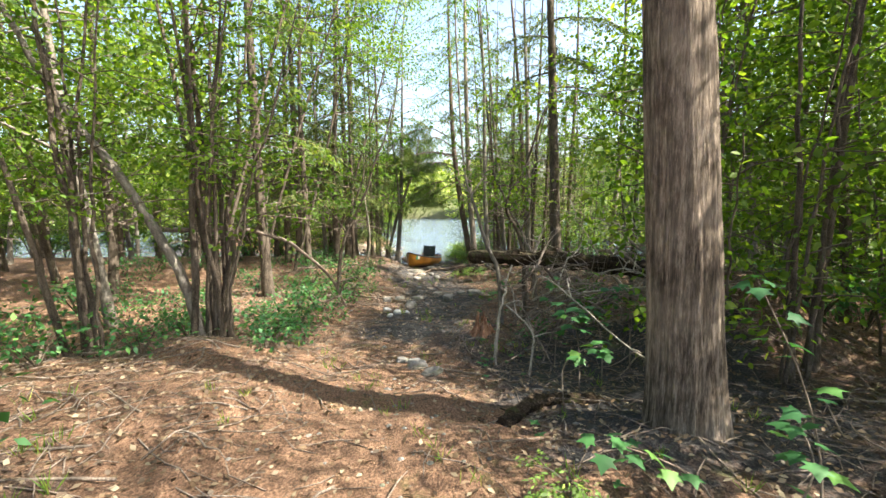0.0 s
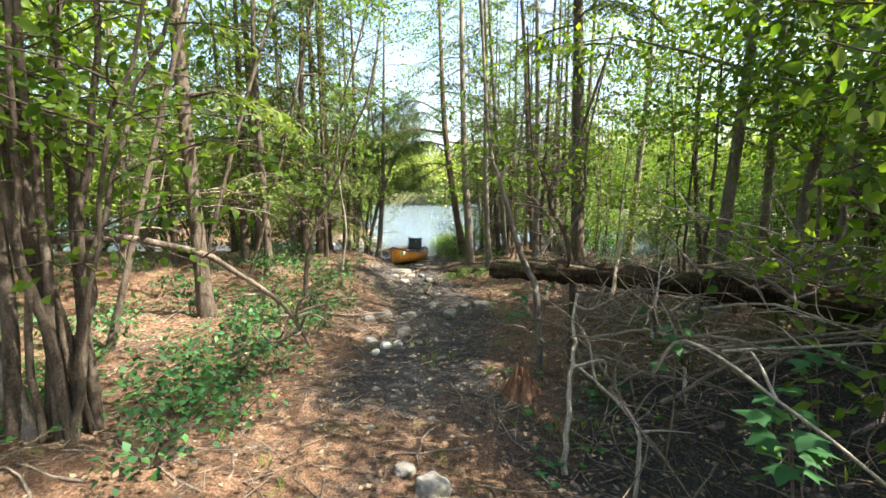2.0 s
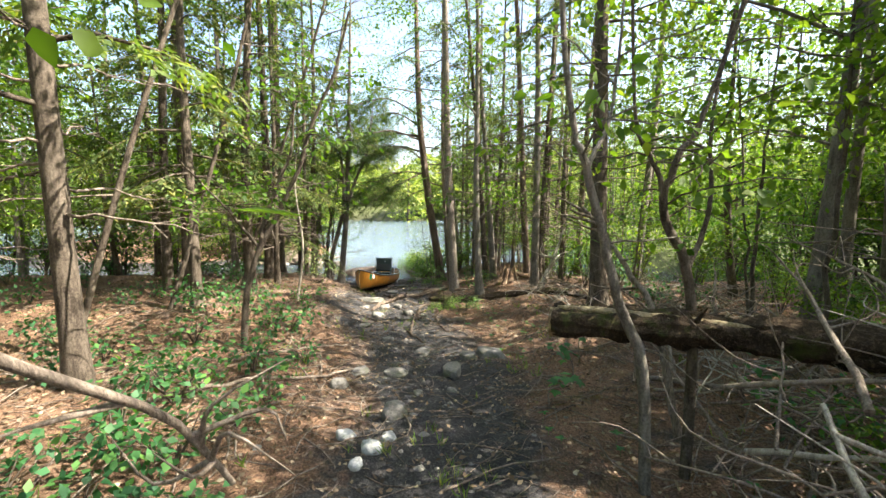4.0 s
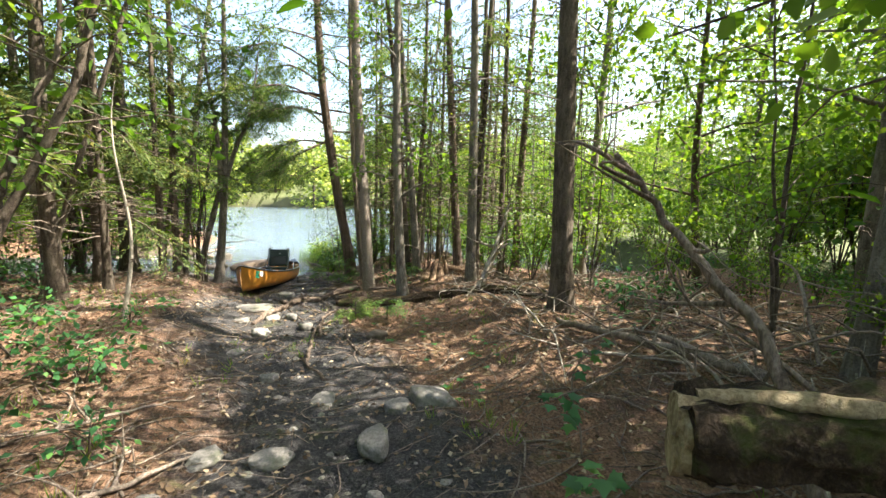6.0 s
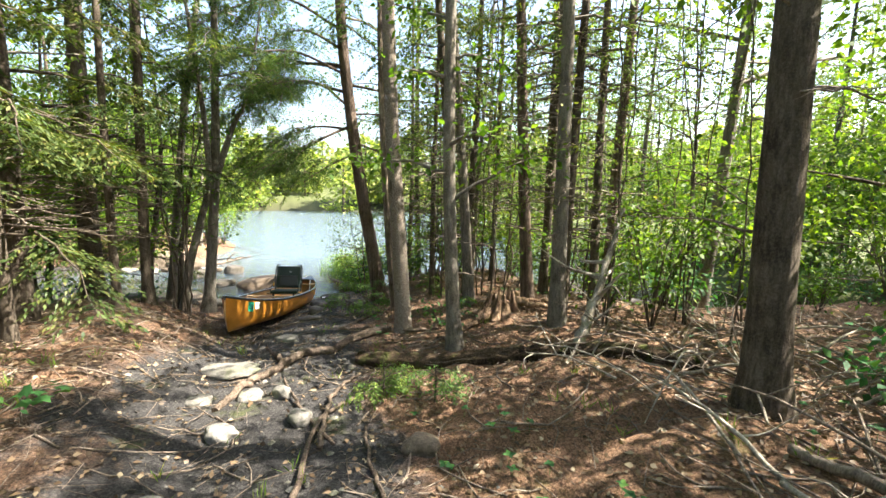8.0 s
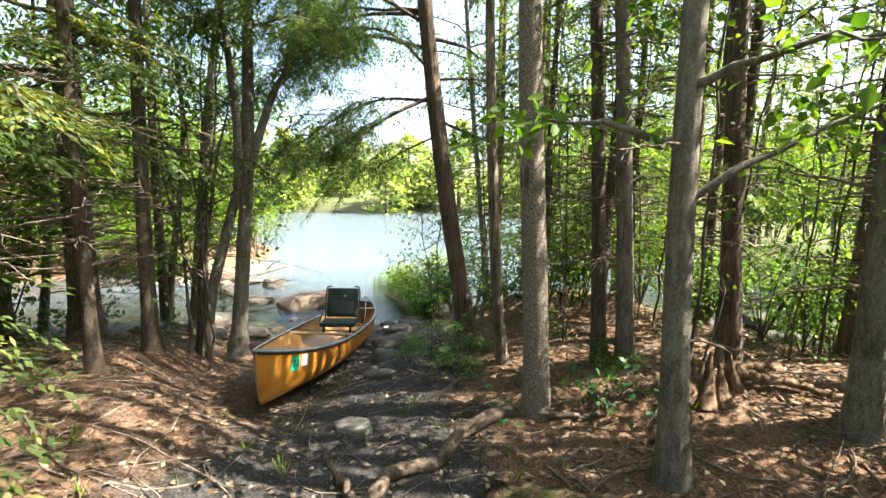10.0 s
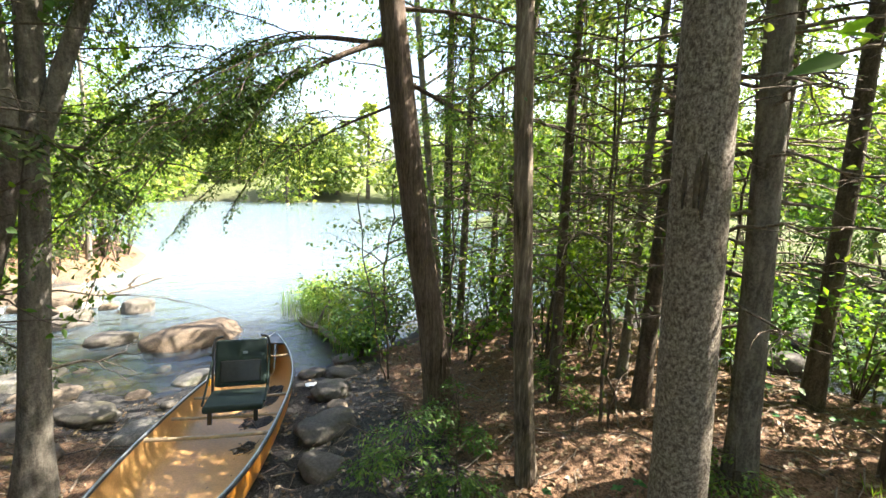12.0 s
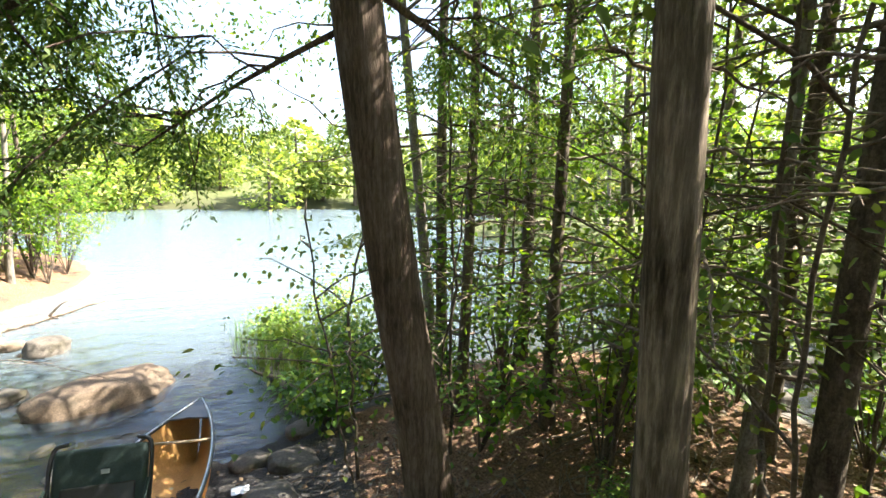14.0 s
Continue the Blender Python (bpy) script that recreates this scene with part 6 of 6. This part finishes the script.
# ---- litter and grass ----
def scatter(n, seed, box_xy, ok):
    rng = np.random.default_rng(seed)
    x = rng.uniform(box_xy[0], box_xy[1], n)
    y = rng.uniform(box_xy[2], box_xy[3], n)
    z = terrain(x, y)
    keep = ok(x, y, z, rng.random(n)) & (z > 0.05)
    x, y = x[keep], y[keep]
    z = np.array([floor_z(a, b) for a, b in zip(x, y)])
    return np.stack([x, y, z], -1), rng


at, rng = scatter(60000, 1, (-6, 6.5, 0.2, 19), lambda x, y, z, u: u < 0.25 + 0.75 * np.clip(np.abs(x - path_x(y)) / 1.1, 0, 1))
n = len(at)
b = leaves(Buf(), at + np.array([0, 0, 0.008]), np.concatenate([rng.normal(size=(n, 2)), rng.normal(size=(n, 1)) * 0.25], 1), np.concatenate([rng.normal(size=(n, 2)) * 0.6, np.ones((n, 1))], 1), 0.05, 0.03, rng, False)
tagged(new("leaf_litter", b.mesh("leaf_litter", DRY_LEAF)), "dry brown fallen leaves scattered over the soil", "leaf litter", kind="stuff")
at, rng = scatter(1500, 12, (-4.5, 5.5, 2, 17.5), lambda x, y, z, u: u < 0.3 + 0.7 * np.clip(np.abs(x - path_x(y)) / 1.3, 0, 1))
b = Buf()
for p in at:
    a, ln, bend = rng.uniform(0, 6.28), rng.uniform(0.3, 1.1), rng.normal() * 0.12
    line = []
    lift = rng.uniform(0, 0.1) if rng.random() < 0.4 else 0.0
    for t in np.linspace(0, 1, 7):
        x = p[0] + math.cos(a) * ln * t - math.sin(a) * bend * math.sin(t * 3.1) + rng.normal() * 0.008
        y = p[1] + math.sin(a) * ln * t + math.cos(a) * bend * math.sin(t * 3.1) + rng.normal() * 0.008
        line.append((x, y, floor_z(x, y) + 0.006 + lift * t))
    r = rng.uniform(0.003, 0.010)
    tube(b, line, np.linspace(r, r * 0.4, 7), 5)
tagged(new("fallen_sticks", b.mesh("fallen_sticks", DEAD_DARK)), "thin grey dead sticks and rootlets lying on the ground", "sticks", kind="stuff")
at, rng = scatter(2600, 13, (-2.2, 1.8, 2, 18.6), lambda x, y, z, u: u < np.exp(-((x - path_x(y)) / 0.7) ** 2))
b = Buf()
for p in at:
    r = rng.uniform(0.006, 0.022) * (1 + (rng.random() < 0.08))
    ring = [(p[0] + r * math.cos(k * 1.05) * rng.uniform(0.8, 1.3), p[1] + r * math.sin(k * 1.05) * rng.uniform(0.8, 1.2), p[2] - 0.002 + r * rng.uniform(0.05, 0.25)) for k in range(6)]
    ring.append((p[0], p[1], p[2] + r * 0.7))
    k = np.arange(6)
    b.add(ring, np.stack([k, (k + 1) % 6, np.full(6, 6)], -1))
tagged(new("gravel", b.mesh("gravel", ROCK, False)), "small grey pebbles pressed into the muddy trail", "gravel", kind="stuff")
at, rng = scatter(5000, 2, (-5, 6, 0.2, 18.5), lambda x, y, z, u: u < 0.45 + 0.55 * np.clip(np.abs(x - path_x(y)), 0, 1))
b = Buf()
for p in at:
    a, ln = rng.uniform(0, 6.28), rng.uniform(0.08, 0.42)
    e = p + (math.cos(a) * ln, math.sin(a) * ln, 0)
    e[2] = floor_z(e[0], e[1]) + rng.uniform(0.0, 0.05)
    m = (p + e) / 2 + rng.normal(size=3) * 0.02
    m[2] = max(m[2], floor_z(m[0], m[1]) + 0.004)
    r = rng.uniform(0.002, 0.006)
    tube(b, [p + (0, 0, 0.004), m, e], (r, r, r * 0.5), 3, cap=False)
tagged(new("fallen_twigs", b.mesh("fallen_twigs", DEAD_DARK)), "small grey twigs strewn over the forest floor", "twigs", kind="stuff")
at, rng = scatter(700, 3, (-3, 2.6, 1.2, 15), lambda x, y, z, u: np.sin(x * 2.1 + 3) * np.sin(y * 1.7 + 1) + 0.6 * np.sin(x * 5 + y * 3) > 0.35)
b = Buf()
for p in at:
    k = 9
    d = np.concatenate([rng.normal(size=(k, 2)) * 0.5, np.ones((k, 1))], 1)
    leaves(b, np.repeat(p[None], k, 0) + rng.normal(size=(k, 3)) * (0.02, 0.02, 0), d, rand_dirs(rng, k), 0.11, 0.007, rng, False)
tagged(new("grass", b.mesh("grass", GRASS)), "thin tufts of green grass along the trail", "grass", kind="stuff")
at, rng = scatter(1400, 6, (-5, 4, 1.2, 16), lambda x, y, z, u: (np.abs(x - path_x(y)) > 0.9) & (np.sin(x * 1.7 + 1) + np.sin(y * 1.3) > 0.1))
b = Buf()
for p in at:
    k = 4
    a = rng.uniform(0, 6.28) + np.arange(k) * 1.57
    d = np.stack([np.cos(a), np.sin(a), np.full(k, 0.15)], -1)
    leaves(b, np.repeat((p + (0, 0, rng.uniform(0.03, 0.1)))[None], k, 0), d, np.repeat([[0.0, 0.0, 1.0]], k, 0) + rng.normal(size=(k, 3)) * 0.2, 0.045, 0.034, rng)
    tube(b, [p, p + (0, 0, 0.06)], (0.0015, 0.0015), 3, cap=False)
tagged(new("ground_cover", b.mesh("ground_cover", LEAF_BLUE)), "low green leafy plants dotting the forest floor", "ground plants", kind="stuff")
rng = np.random.default_rng(8)
b = Buf()
for i in range(900):
    x, y = rng.uniform(0.1, 1.4), rng.uniform(19.8, 22.8)
    if abs(x - (1.15 - 0.3 * (y - 20))) > 0.45:
        continue
    d = np.array([[rng.normal() * 0.12, rng.normal() * 0.12, 1.0]])
    leaves(b, np.array([[x, y, -0.1]]), d, rand_dirs(rng, 1), 0.5, 0.008, rng)
tagged(new("reeds", b.mesh("reeds", WILLOW)), "thin pale reeds standing in shallow water", "reeds", kind="stuff")
